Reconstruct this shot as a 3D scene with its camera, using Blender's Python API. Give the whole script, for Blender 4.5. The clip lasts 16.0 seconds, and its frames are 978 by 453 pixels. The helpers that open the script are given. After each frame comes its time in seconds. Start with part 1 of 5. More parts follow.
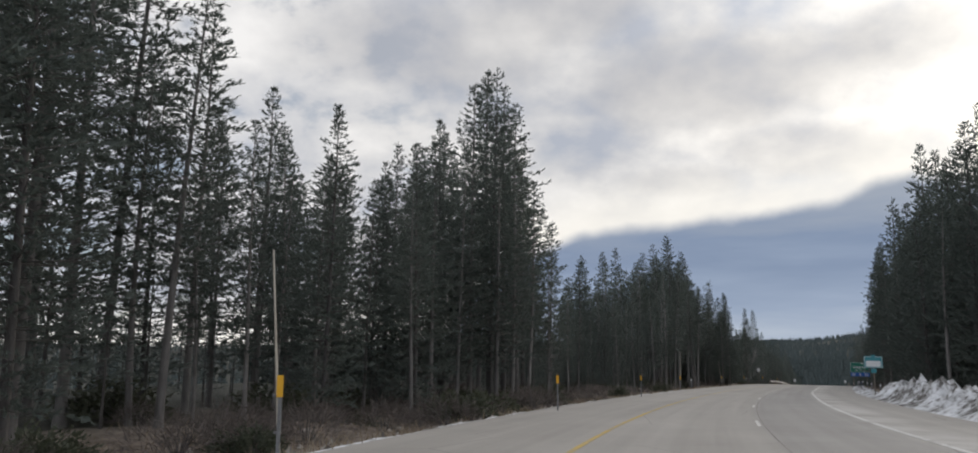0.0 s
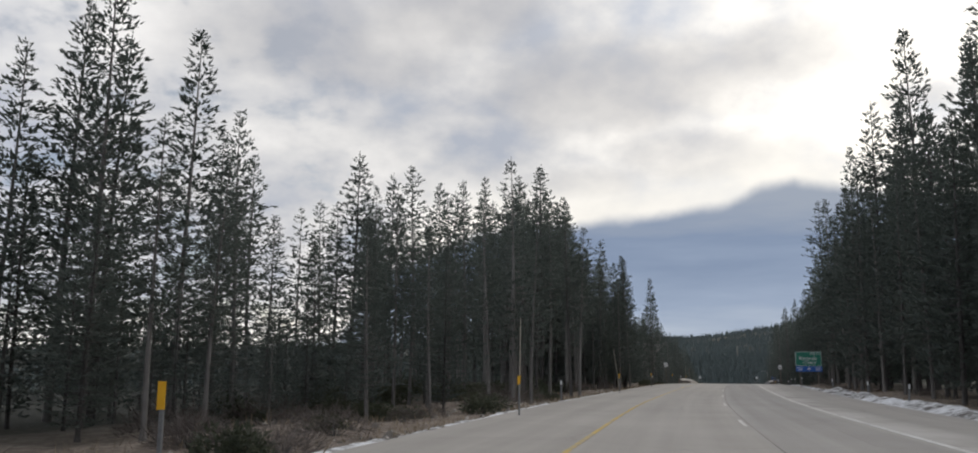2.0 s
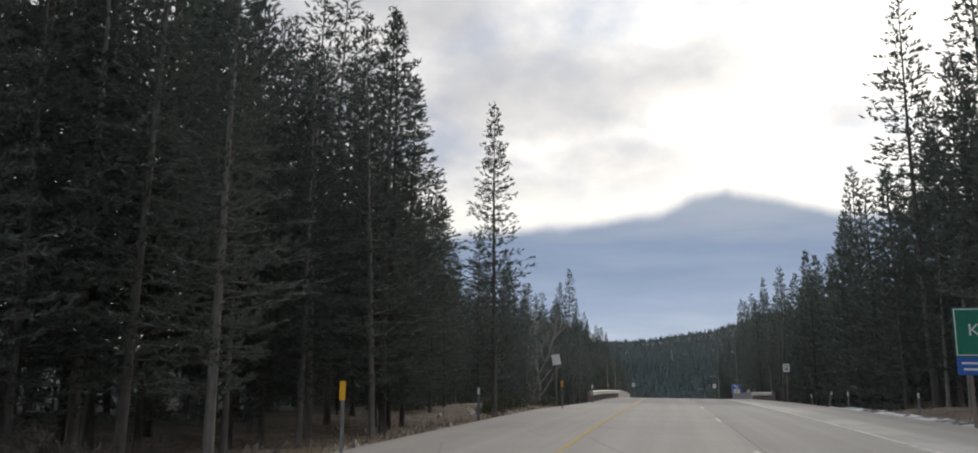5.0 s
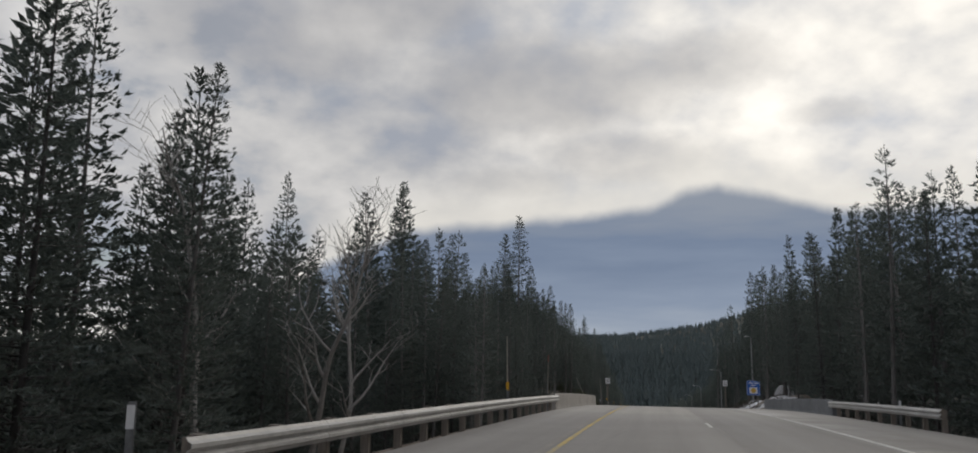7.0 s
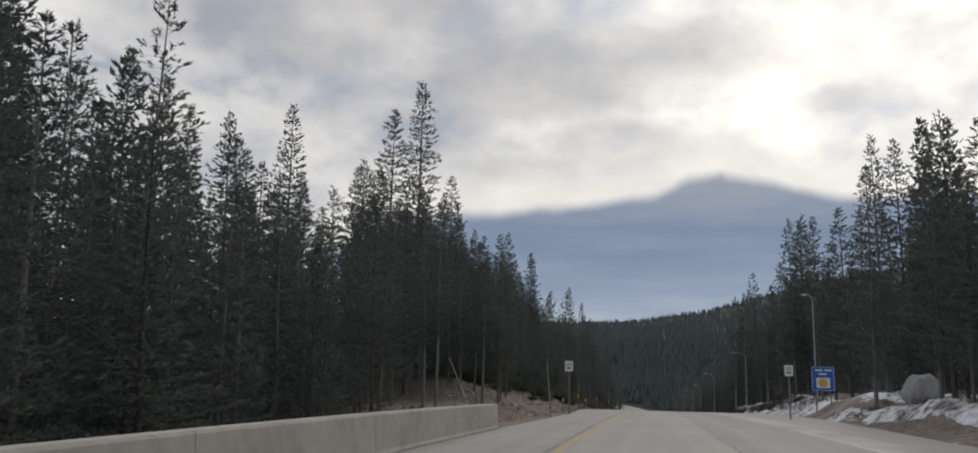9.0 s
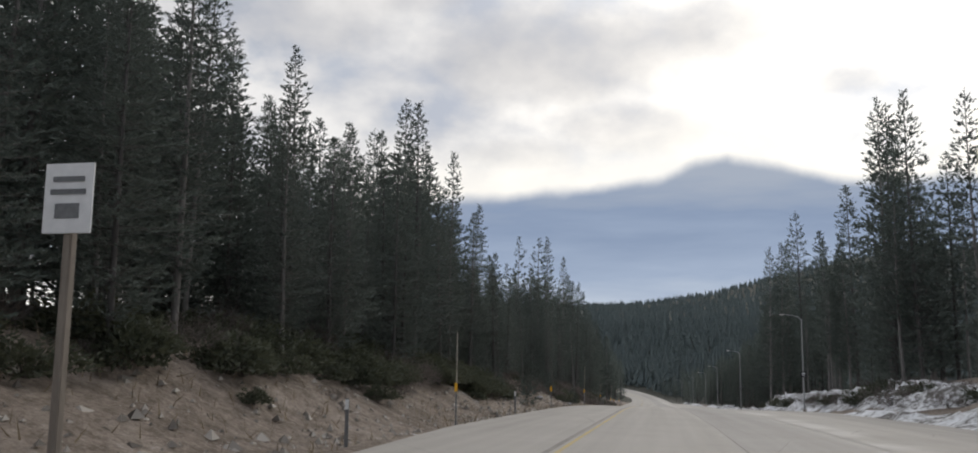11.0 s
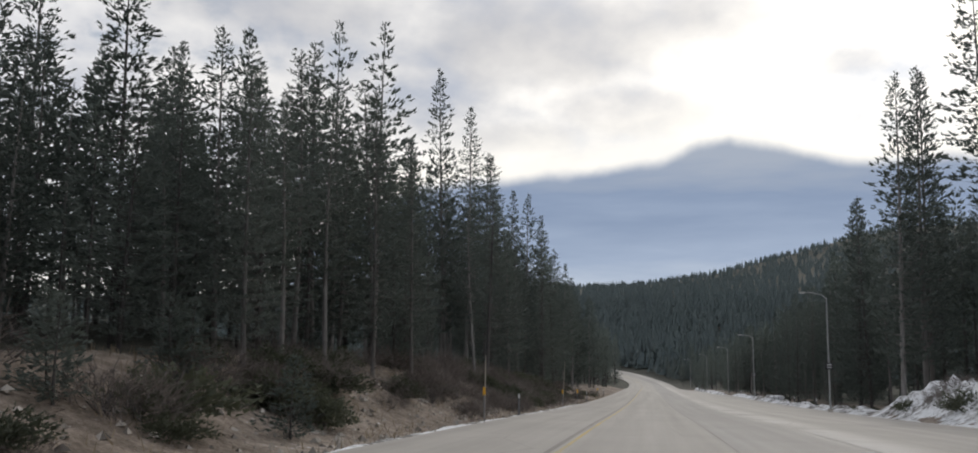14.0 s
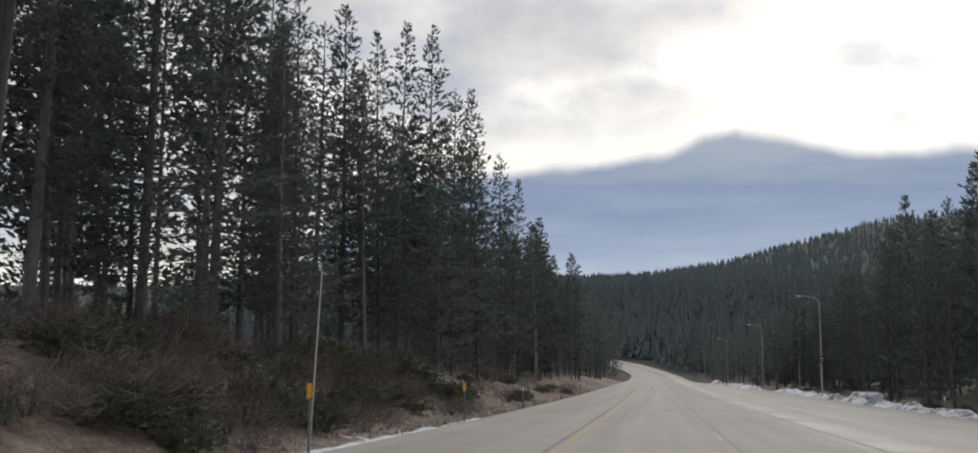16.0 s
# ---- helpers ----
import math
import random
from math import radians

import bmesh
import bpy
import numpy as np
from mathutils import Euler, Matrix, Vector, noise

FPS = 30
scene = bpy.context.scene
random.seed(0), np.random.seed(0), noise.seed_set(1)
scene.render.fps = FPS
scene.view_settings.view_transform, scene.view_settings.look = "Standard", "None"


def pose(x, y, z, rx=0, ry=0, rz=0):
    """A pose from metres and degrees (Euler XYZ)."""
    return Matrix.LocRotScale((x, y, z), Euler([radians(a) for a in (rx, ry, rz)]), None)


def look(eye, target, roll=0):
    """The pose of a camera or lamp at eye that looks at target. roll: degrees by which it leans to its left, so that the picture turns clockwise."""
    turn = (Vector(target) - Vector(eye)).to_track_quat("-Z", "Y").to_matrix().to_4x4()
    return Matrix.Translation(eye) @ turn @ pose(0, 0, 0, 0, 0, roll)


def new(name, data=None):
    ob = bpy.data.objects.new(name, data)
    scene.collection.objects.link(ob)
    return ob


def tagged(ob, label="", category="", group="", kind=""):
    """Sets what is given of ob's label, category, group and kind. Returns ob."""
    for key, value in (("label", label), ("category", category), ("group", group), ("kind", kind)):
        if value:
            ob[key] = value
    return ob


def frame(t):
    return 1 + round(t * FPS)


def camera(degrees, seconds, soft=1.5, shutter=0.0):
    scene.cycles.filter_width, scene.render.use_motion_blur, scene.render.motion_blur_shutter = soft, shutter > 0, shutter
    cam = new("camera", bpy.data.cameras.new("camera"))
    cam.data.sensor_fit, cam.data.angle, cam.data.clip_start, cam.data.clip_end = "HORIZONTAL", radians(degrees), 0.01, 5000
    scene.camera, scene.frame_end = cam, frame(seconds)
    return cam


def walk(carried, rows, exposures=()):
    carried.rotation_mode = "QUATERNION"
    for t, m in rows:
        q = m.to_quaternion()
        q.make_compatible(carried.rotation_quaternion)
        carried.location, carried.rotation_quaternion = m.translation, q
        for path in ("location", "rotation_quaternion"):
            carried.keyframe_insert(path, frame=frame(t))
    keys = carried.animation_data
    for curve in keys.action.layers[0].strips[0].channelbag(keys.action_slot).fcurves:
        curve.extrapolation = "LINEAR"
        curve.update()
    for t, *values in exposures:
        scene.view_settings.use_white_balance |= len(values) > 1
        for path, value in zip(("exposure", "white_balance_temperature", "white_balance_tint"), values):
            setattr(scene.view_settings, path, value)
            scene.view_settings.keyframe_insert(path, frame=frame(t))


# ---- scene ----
cam = camera(63.4, 16.0, soft=1.8)
PATH = [
    (0.0, pose(0.00, 0.00, 0.000, 99.24, -0.61, 0.20)),
    (0.5, pose(2.50, 10.91, -0.203, 99.13, -0.48, -1.52)),
    (1.0, pose(5.36, 21.75, -0.440, 99.04, -0.34, -3.52)),
    (1.5, pose(8.59, 32.50, -0.683, 99.19, -0.23, -5.39)),
    (2.0, pose(12.13, 43.18, -0.916, 99.24, -0.05, -6.94)),
    (2.5, pose(15.95, 53.78, -1.157, 99.23, -0.06, -8.18)),
    (3.0, pose(19.91, 64.35, -1.398, 99.31, -0.11, -8.46)),
    (3.5, pose(23.93, 74.92, -1.631, 99.37, -0.02, -9.17)),
    (4.0, pose(28.19, 85.42, -1.870, 99.38, 0.05, -10.70)),
    (4.5, pose(32.63, 95.86, -2.094, 99.57, -0.15, -11.07)),
    (5.0, pose(37.13, 106.30, -2.291, 99.60, -0.30, -11.45)),
    (5.8, pose(44.47, 123.00, -2.636, 99.42, -0.42, -11.95)),
    (6.6, pose(51.96, 139.67, -3.062, 99.15, -0.64, -12.24)),
    (7.5, pose(60.36, 158.51, -3.622, 99.01, -0.86, -11.87)),
    (8.0, pose(64.99, 169.02, -3.973, 98.74, -0.89, -11.75)),
    (8.5, pose(69.61, 179.55, -4.384, 98.50, -0.84, -11.75)),
    (9.0, pose(74.26, 190.09, -4.853, 98.24, -0.71, -11.96)),
    (9.8, pose(81.67, 207.00, -5.787, 97.54, -0.49, -11.52)),
    (10.7, pose(89.93, 226.12, -7.068, 97.15, -0.59, -11.50)),
    (11.5, pose(97.30, 243.14, -8.318, 96.89, -0.71, -11.70)),
    (12.0, pose(101.96, 253.79, -9.141, 96.77, -0.73, -11.84)),
    (12.5, pose(106.61, 264.46, -10.005, 96.62, -0.51, -11.55)),
    (13.0, pose(111.19, 275.17, -10.905, 96.51, -0.45, -11.29)),
    (13.5, pose(115.78, 285.90, -11.870, 96.10, -0.30, -11.45)),
    (14.0, pose(120.37, 296.64, -12.915, 95.89, -0.22, -11.33)),
    (14.5, pose(124.93, 307.41, -14.011, 95.69, -0.18, -11.19)),
    (15.0, pose(129.46, 318.21, -15.135, 95.69, -0.03, -10.94)),
    (15.5, pose(133.97, 329.04, -16.298, 95.43, -0.08, -10.91)),
    (16.0, pose(138.47, 339.89, -17.501, 95.39, -0.20, -10.90)),
]
EXPOSURES = [(0.0, 0.0), (3.0, 0.0), (4.0, 0.16), (5.0, 0.2), (6.2, -0.2), (7.4, -0.4), (8.5, -0.27), (9.2, -0.15), (11.3, 0.15), (16.0, 0.15)]
walk(cam, PATH, EXPOSURES)

# ---- world, sun, light ----
SUN_HEADING, SUN_ELEVATION = 40.0, 19.0        # degrees right of +y, and up
CLOUD_DRIFT = (4.3, 1.7, 0.0)
CLOUDS = [(0.115, 0.345, 0.085, 0.034, 0.42), (-0.09, 0.325, 0.17, 0.062, 0.55), (0.0, 0.24, 0.11, 0.026, 0.42), (-0.50, 0.37, 0.17, 0.05, 0.40), (-0.15, 0.21, 0.07, 0.018, 0.3), (0.236, 0.279, 0.05, 0.016, 0.28), (-0.30, 0.42, 0.10, 0.04, 0.4)]


def link(nt, a, b):
    nt.links.new(a, b)


def node(nt, kind, **values):
    n = nt.nodes.new(kind)
    for key, value in values.items():
        if key in n.inputs:
            n.inputs[key].default_value = value
    return n


def calc(nt, op, a, b=None, clamp=False):
    n = nt.nodes.new("ShaderNodeMath")
    n.operation, n.use_clamp = op, clamp
    for i, v in enumerate((a, b)):
        if v is None:
            continue
        if isinstance(v, (int, float)):
            n.inputs[i].default_value = v
        else:
            nt.links.new(v, n.inputs[i])
    return n.outputs[0]


def blend(nt, fac, a, b, mode="MIX"):
    n = nt.nodes.new("ShaderNodeMix")
    n.data_type, n.blend_type = "RGBA", mode
    for sock, v in ((n.inputs[0], fac), (n.inputs[6], a), (n.inputs[7], b)):
        if isinstance(v, (int, float)):
            sock.default_value = v
        elif isinstance(v, tuple):
            sock.default_value = (*v, 1)[:4]
        else:
            nt.links.new(v, sock)
    return n.outputs[2]


def ramp(nt, fac, stops):
    n = nt.nodes.new("ShaderNodeValToRGB")
    while len(n.color_ramp.elements) < len(stops):
        n.color_ramp.elements.new(0.5)
    for e, (p, c) in zip(n.color_ramp.elements, stops):
        e.position = p
        e.color = (c, c, c, 1) if isinstance(c, (int, float)) else (*c, 1)
    nt.links.new(fac, n.inputs[0])
    return n.outputs[0]


def smooth(nt, value, low, high):
    n = nt.nodes.new("ShaderNodeMapRange")
    n.interpolation_type = "SMOOTHSTEP"
    nt.links.new(value, n.inputs[0])
    n.inputs[1].default_value, n.inputs[2].default_value = low, high
    return n.outputs[0]


def dot(nt, vec, xyz):
    n = nt.nodes.new("ShaderNodeVectorMath")
    n.operation = "DOT_PRODUCT"
    nt.links.new(vec, n.inputs[0])
    n.inputs[1].default_value = xyz
    return n.outputs["Value"]


def make_sky():
    world = bpy.data.worlds.new("winter_sky")
    scene.world = world
    world.use_nodes = True
    nt = world.node_tree
    nt.nodes.clear()
    coord = nt.nodes.new("ShaderNodeTexCoord").outputs["Generated"]
    sun_az = radians(SUN_HEADING)
    sky = nt.nodes.new("ShaderNodeTexSky")
    sky.sky_type, sky.sun_disc = "NISHITA", False
    sky.sun_elevation, sky.sun_rotation = radians(SUN_ELEVATION), sun_az
    blue = blend(nt, 1.0, sky.outputs[0], (0.085, 0.085, 0.085), "MULTIPLY")
    # cloud sheet seen in perspective: direction over height
    sep = nt.nodes.new("ShaderNodeSeparateXYZ")
    link(nt, coord, sep.inputs[0])
    up = sep.outputs[2]
    flat = nt.nodes.new("ShaderNodeVectorMath")
    flat.operation = "DIVIDE"
    deep = calc(nt, "ADD", calc(nt, "MAXIMUM", up, 0.0), 0.55)
    comb = nt.nodes.new("ShaderNodeCombineXYZ")
    for i in range(3):
        link(nt, deep, comb.inputs[i])
    link(nt, coord, flat.inputs[0])
    link(nt, comb.outputs[0], flat.inputs[1])
    drift = node(nt, "ShaderNodeMapping", Location=CLOUD_DRIFT)
    link(nt, flat.outputs[0], drift.inputs[0])
    soft = node(nt, "ShaderNodeTexNoise", Scale=3.4, Detail=4.0, Roughness=0.48, Distortion=0.15)
    link(nt, drift.outputs[0], soft.inputs["Vector"])
    fine = node(nt, "ShaderNodeTexNoise", Scale=9.5, Detail=5.0, Roughness=0.52, Distortion=0.0)
    link(nt, drift.outputs[0], fine.inputs["Vector"])
    cover = calc(nt, "ADD", calc(nt, "MULTIPLY", soft.outputs[0], 0.56), calc(nt, "MULTIPLY", fine.outputs[0], 0.44))
    grey = ramp(nt, cover, [(0.36, (0.90, 0.88, 0.86)), (0.45, (0.75, 0.74, 0.735)), (0.53, (0.60, 0.605, 0.63)), (0.61, (0.46, 0.49, 0.56))])
    # brighter round the veiled sun
    sun_dir = (math.sin(sun_az) * math.cos(radians(SUN_ELEVATION)), math.cos(sun_az) * math.cos(radians(SUN_ELEVATION)), math.sin(radians(SUN_ELEVATION)))
    near_sun = smooth(nt, dot(nt, coord, sun_dir), 0.85, 1.0)
    glow = blend(nt, 1.0, grey, blend(nt, near_sun, (1.0, 1.0, 1.0), (1.62, 1.58, 1.49)), "MULTIPLY")
    away = smooth(nt, dot(nt, coord, sun_dir), -0.4, 0.85)
    thin = calc(nt, "MULTIPLY", smooth(nt, fine.outputs[0], 0.54, 0.68), calc(nt, "SUBTRACT", 1.0, smooth(nt, dot(nt, coord, sun_dir), 0.55, 0.9)))
    glow = blend(nt, calc(nt, "MULTIPLY", thin, 0.55), glow, blue)
    glow = blend(nt, 1.0, glow, blend(nt, away, (1.15, 1.20, 1.30), (1.0, 1.0, 1.0)), "MULTIPLY")
    # the low dark cloud bank with its swell ahead
    ahead, right = radians(22.5), radians(112.5)
    fwd = dot(nt, coord, (math.sin(ahead), math.cos(ahead), 0))
    side = dot(nt, coord, (math.sin(right), math.cos(right), 0))
    bearing = nt.nodes.new("ShaderNodeMath")
    bearing.operation = "ARCTAN2"
    link(nt, side, bearing.inputs[0])
    link(nt, fwd, bearing.inputs[1])
    # separate darker clouds in the bright sheet: bearing, height, half width, half height, strength
    bend = node(nt, "ShaderNodeTexNoise", Scale=7.0, Detail=5.0, Roughness=0.6)
    link(nt, coord, bend.inputs["Vector"])
    parts = nt.nodes.new("ShaderNodeSeparateColor")
    link(nt, bend.outputs["Color"], parts.inputs[0])
    for at, high, wide, tall, strong in CLOUDS:
        dx = calc(nt, "ADD", calc(nt, "SUBTRACT", bearing.outputs[0], at), calc(nt, "MULTIPLY", calc(nt, "SUBTRACT", parts.outputs[0], 0.5), 0.42 * wide ** 0.5))
        dy = calc(nt, "ADD", calc(nt, "SUBTRACT", up, high), calc(nt, "MULTIPLY", calc(nt, "SUBTRACT", parts.outputs[1], 0.5), 0.30 * tall ** 0.5))
        d2 = calc(nt, "ADD", calc(nt, "POWER", calc(nt, "ABSOLUTE", calc(nt, "DIVIDE", dx, wide)), 2.0), calc(nt, "POWER", calc(nt, "ABSOLUTE", calc(nt, "DIVIDE", dy, tall)), 2.0))
        mask = calc(nt, "SUBTRACT", 1.0, smooth(nt, d2, 0.05, 1.7))
        glow = blend(nt, calc(nt, "MULTIPLY", mask, strong), glow, (0.46, 0.455, 0.47))
    t = calc(nt, "ADD", calc(nt, "MULTIPLY", bearing.outputs[0], 1 / radians(80)), 0.5)       # -40 to 40 degrees
    rim = ramp(nt, t, [(0.0, -0.10), (0.17, 0.02), (0.22, 0.11), (0.30, 0.154), (0.39, 0.164), (0.475, 0.175), (0.52, 0.188), (0.545, 0.201), (0.574, 0.207), (0.605, 0.196), (0.66, 0.178), (0.73, 0.169), (1.0, 0.165)])
    rag = node(nt, "ShaderNodeTexNoise", Scale=11.0, Detail=4.0, Roughness=0.5)
    link(nt, coord, rag.inputs["Vector"])
    edge = calc(nt, "ADD", rim, calc(nt, "MULTIPLY", calc(nt, "SUBTRACT", rag.outputs[0], 0.5), 0.028))
    below = calc(nt, "SUBTRACT", edge, up)
    inside = smooth(nt, below, -0.006, 0.014)
    lit = smooth(nt, below, -0.075, 0.0)
    bright = blend(nt, calc(nt, "MULTIPLY", lit, 0.7), glow, (1.02, 0.98, 0.90))
    streak = node(nt, "ShaderNodeTexNoise", Scale=5.0, Detail=4.0, Roughness=0.55)
    stretch = node(nt, "ShaderNodeMapping", Scale=(1.0, 1.0, 6.0))
    link(nt, coord, stretch.inputs[0])
    link(nt, stretch.outputs[0], streak.inputs["Vector"])
    tone = calc(nt, "ADD", calc(nt, "MULTIPLY", up, 5.0), calc(nt, "MULTIPLY", calc(nt, "SUBTRACT", streak.outputs[0], 0.5), 0.6))
    bank = ramp(nt, tone, [(0.05, (0.47, 0.53, 0.62)), (0.30, (0.33, 0.40, 0.525)), (0.65, (0.24, 0.305, 0.43)), (0.95, (0.35, 0.395, 0.475))])
    final = blend(nt, inside, bright, bank)
    out = nt.nodes.new("ShaderNodeOutputWorld")
    bg = nt.nodes.new("ShaderNodeBackground")
    link(nt, final, bg.inputs[0])
    bg.inputs[1].default_value = 1.0
    link(nt, bg.outputs[0], out.inputs[0])


make_sky()
sun_data = bpy.data.lights.new("sun", "SUN")
sun_data.energy, sun_data.angle, sun_data.color = 0.7, radians(18), (1.0, 0.93, 0.82)
sun = new("sun", sun_data)
sun.matrix_world = look((0, 0, 200), (-math.sin(radians(SUN_HEADING)), -math.cos(radians(SUN_HEADING)), 200 - math.tan(radians(SUN_ELEVATION))))


# ---- materials ----
def material(name, stops, scale=1.0, detail=6.0, rough=0.85, bump=0.3, bump_scale=None, metal=0.0, stretch=(1, 1, 1), vary=0.0, coarse=None, dist=0.02):
    """Two noises at real size, in object space: coarse patches and fine grain, with relief; vary shifts the value from object to object."""
    m = bpy.data.materials.new(name)
    m.use_nodes = True
    nt = m.node_tree
    b = nt.nodes["Principled BSDF"]
    coord = nt.nodes.new("ShaderNodeTexCoord").outputs["Object"]
    mp = node(nt, "ShaderNodeMapping", Scale=stretch)
    link(nt, coord, mp.inputs[0])
    n1 = node(nt, "ShaderNodeTexNoise", Scale=scale, Detail=detail, Roughness=0.6)
    n2 = node(nt, "ShaderNodeTexNoise", Scale=coarse or scale * 0.13, Detail=3.0, Roughness=0.5)
    link(nt, mp.outputs[0], n1.inputs["Vector"])
    link(nt, mp.outputs[0], n2.inputs["Vector"])
    f = calc(nt, "ADD", calc(nt, "MULTIPLY", n1.outputs[0], 0.55), calc(nt, "MULTIPLY", n2.outputs[0], 0.45))
    if vary:
        info = nt.nodes.new("ShaderNodeObjectInfo")
        f = calc(nt, "ADD", f, calc(nt, "MULTIPLY", calc(nt, "SUBTRACT", info.outputs["Random"], 0.5), vary))
    col = ramp(nt, f, stops)
    link(nt, col, b.inputs["Base Color"])
    b.inputs["Roughness"].default_value = rough
    b.inputs["Metallic"].default_value = metal
    if bump:
        n3 = node(nt, "ShaderNodeTexNoise", Scale=bump_scale or scale * 3, Detail=4.0, Roughness=0.6)
        link(nt, mp.outputs[0], n3.inputs["Vector"])
        bp = node(nt, "ShaderNodeBump", Strength=bump, Distance=dist)
        link(nt, n3.outputs[0], bp.inputs["Height"])
        link(nt, bp.outputs[0], b.inputs["Normal"])
    return m


def leafy(name, dark, light, vary=0.5, thin=0.38):
    m = bpy.data.materials.new(name)
    m.use_nodes = True
    nt = m.node_tree
    b = nt.nodes["Principled BSDF"]
    info = nt.nodes.new("ShaderNodeObjectInfo")
    geo = nt.nodes.new("ShaderNodeNewGeometry")
    f = calc(nt, "ADD", calc(nt, "MULTIPLY", geo.outputs["Random Per Island"], 1 - vary), calc(nt, "MULTIPLY", info.outputs["Random"], vary))
    link(nt, ramp(nt, f, [(0.0, dark), (1.0, light)]), b.inputs["Base Color"])
    b.inputs["Roughness"].default_value = 0.7
    through_light = nt.nodes.new("ShaderNodeBsdfTranslucent")
    both = nt.nodes.new("ShaderNodeMixShader")
    link(nt, ramp(nt, f, [(0.0, dark), (1.0, light)]), through_light.inputs[0])
    both.inputs[0].default_value = thin
    link(nt, b.outputs[0], both.inputs[1])
    link(nt, through_light.outputs[0], both.inputs[2])
    link(nt, both.outputs[0], nt.nodes["Material Output"].inputs[0])
    return m


BARK = material("bark", [(0.3, (0.050, 0.046, 0.044)), (0.55, (0.105, 0.098, 0.093)), (0.75, (0.18, 0.17, 0.162))], 9.0, stretch=(1, 1, 0.25), bump=0.7, vary=0.22, rough=0.95)
PALE_BARK = material("pale_bark", [(0.3, (0.095, 0.089, 0.084)), (0.55, (0.185, 0.174, 0.164)), (0.8, (0.33, 0.315, 0.30))], 7.0, stretch=(1, 1, 0.2), bump=0.5, vary=0.2, rough=0.9)
NEEDLES = leafy("conifer_needles", (0.072, 0.092, 0.082), (0.165, 0.190, 0.166))
# far needles: distance haze is mixed into the colour, bluer and more even
HAZED_NEEDLES = leafy("hazed_needles", (0.068, 0.092, 0.092), (0.108, 0.134, 0.128), 0.0, 0.10)
SCRUB = leafy("scrub_leaves", (0.040, 0.050, 0.032), (0.115, 0.122, 0.080))
TWIGS = leafy("dry_twigs", (0.070, 0.058, 0.054), (0.195, 0.168, 0.154))
GRASS = leafy("dry_grass", (0.16, 0.125, 0.085), (0.38, 0.31, 0.22), 0.1)
CONCRETE = material("weathered_concrete", [(0.3, (0.30, 0.275, 0.24)), (0.5, (0.40, 0.37, 0.33)), (0.75, (0.50, 0.47, 0.43))], 3.0, bump=0.4, coarse=0.5)
# darker copy of the concrete, with the shade of a backlit wall in its colour
SHADED_CONCRETE = material("shaded_concrete", [(0.3, (0.11, 0.115, 0.122)), (0.5, (0.165, 0.170, 0.176)), (0.75, (0.23, 0.235, 0.24))], 3.0, bump=0.4, coarse=0.5)
GALV = material("galvanised_steel", [(0.3, (0.36, 0.35, 0.33)), (0.7, (0.58, 0.565, 0.54))], 6.0, rough=0.6, metal=0.2, bump=0.1)
BIRCH = material("pale_smooth_bark", [(0.3, (0.20, 0.185, 0.17)), (0.7, (0.42, 0.40, 0.375))], 6.0, bump=0.3)
WOODPOST = material("grey_timber", [(0.3, (0.13, 0.11, 0.09)), (0.7, (0.30, 0.26, 0.22))], 12.0, stretch=(1, 1, 0.15), bump=0.5)
BAMBOO = material("weathered_pole", [(0.3, (0.34, 0.30, 0.24)), (0.7, (0.56, 0.52, 0.45))], 12.0, stretch=(1, 1, 0.2), bump=0.2)
POSTSTEEL = material("post_steel", [(0.3, (0.14, 0.145, 0.15)), (0.7, (0.27, 0.275, 0.28))], 16.0, rough=0.6, metal=0.4, bump=0.1)
LAMPSTEEL = material("lamp_steel", [(0.3, (0.26, 0.265, 0.265)), (0.7, (0.40, 0.405, 0.405))], 14.0, rough=0.55, metal=0.25, bump=0.08)
YELLOW = material("yellow_plate", [(0.3, (0.70, 0.36, 0.015)), (0.7, (0.82, 0.46, 0.03))], 10.0, rough=0.5, bump=0.05)
REDP = material("red_paint", [(0.3, (0.30, 0.07, 0.05)), (0.7, (0.42, 0.13, 0.09))], 8.0, rough=0.6, bump=0.05)
WHITEP = material("white_sheeting", [(0.3, (0.62, 0.63, 0.63)), (0.7, (0.80, 0.80, 0.80))], 8.0, rough=0.5, bump=0.03)
GREENP = material("green_sheeting", [(0.3, (0.0, 0.13, 0.085)), (0.7, (0.012, 0.19, 0.125))], 6.0, rough=0.45, bump=0.03)
BLUEP = material("blue_sheeting", [(0.3, (0.012, 0.085, 0.36)), (0.7, (0.03, 0.14, 0.48))], 6.0, rough=0.45, bump=0.03)
TEALP = material("teal_sheeting", [(0.3, (0.03, 0.20, 0.24)), (0.7, (0.06, 0.30, 0.34))], 6.0, rough=0.45, bump=0.03)
BLACKP = material("black_plate", [(0.3, (0.02, 0.02, 0.022)), (0.7, (0.045, 0.045, 0.05))], 8.0, rough=0.6, bump=0.05)
AMBERP = material("amber_disc", [(0.3, (0.55, 0.34, 0.06)), (0.7, (0.70, 0.46, 0.10))], 8.0, rough=0.5, bump=0.03)
SNOW = material("old_snow", [(0.41, (0.10, 0.09, 0.08)), (0.465, (0.34, 0.335, 0.33)), (0.52, (0.62, 0.625, 0.635)), (0.64, (0.80, 0.81, 0.83))], 2.6, bump=0.8, bump_scale=5.0, coarse=0.35, dist=0.06)
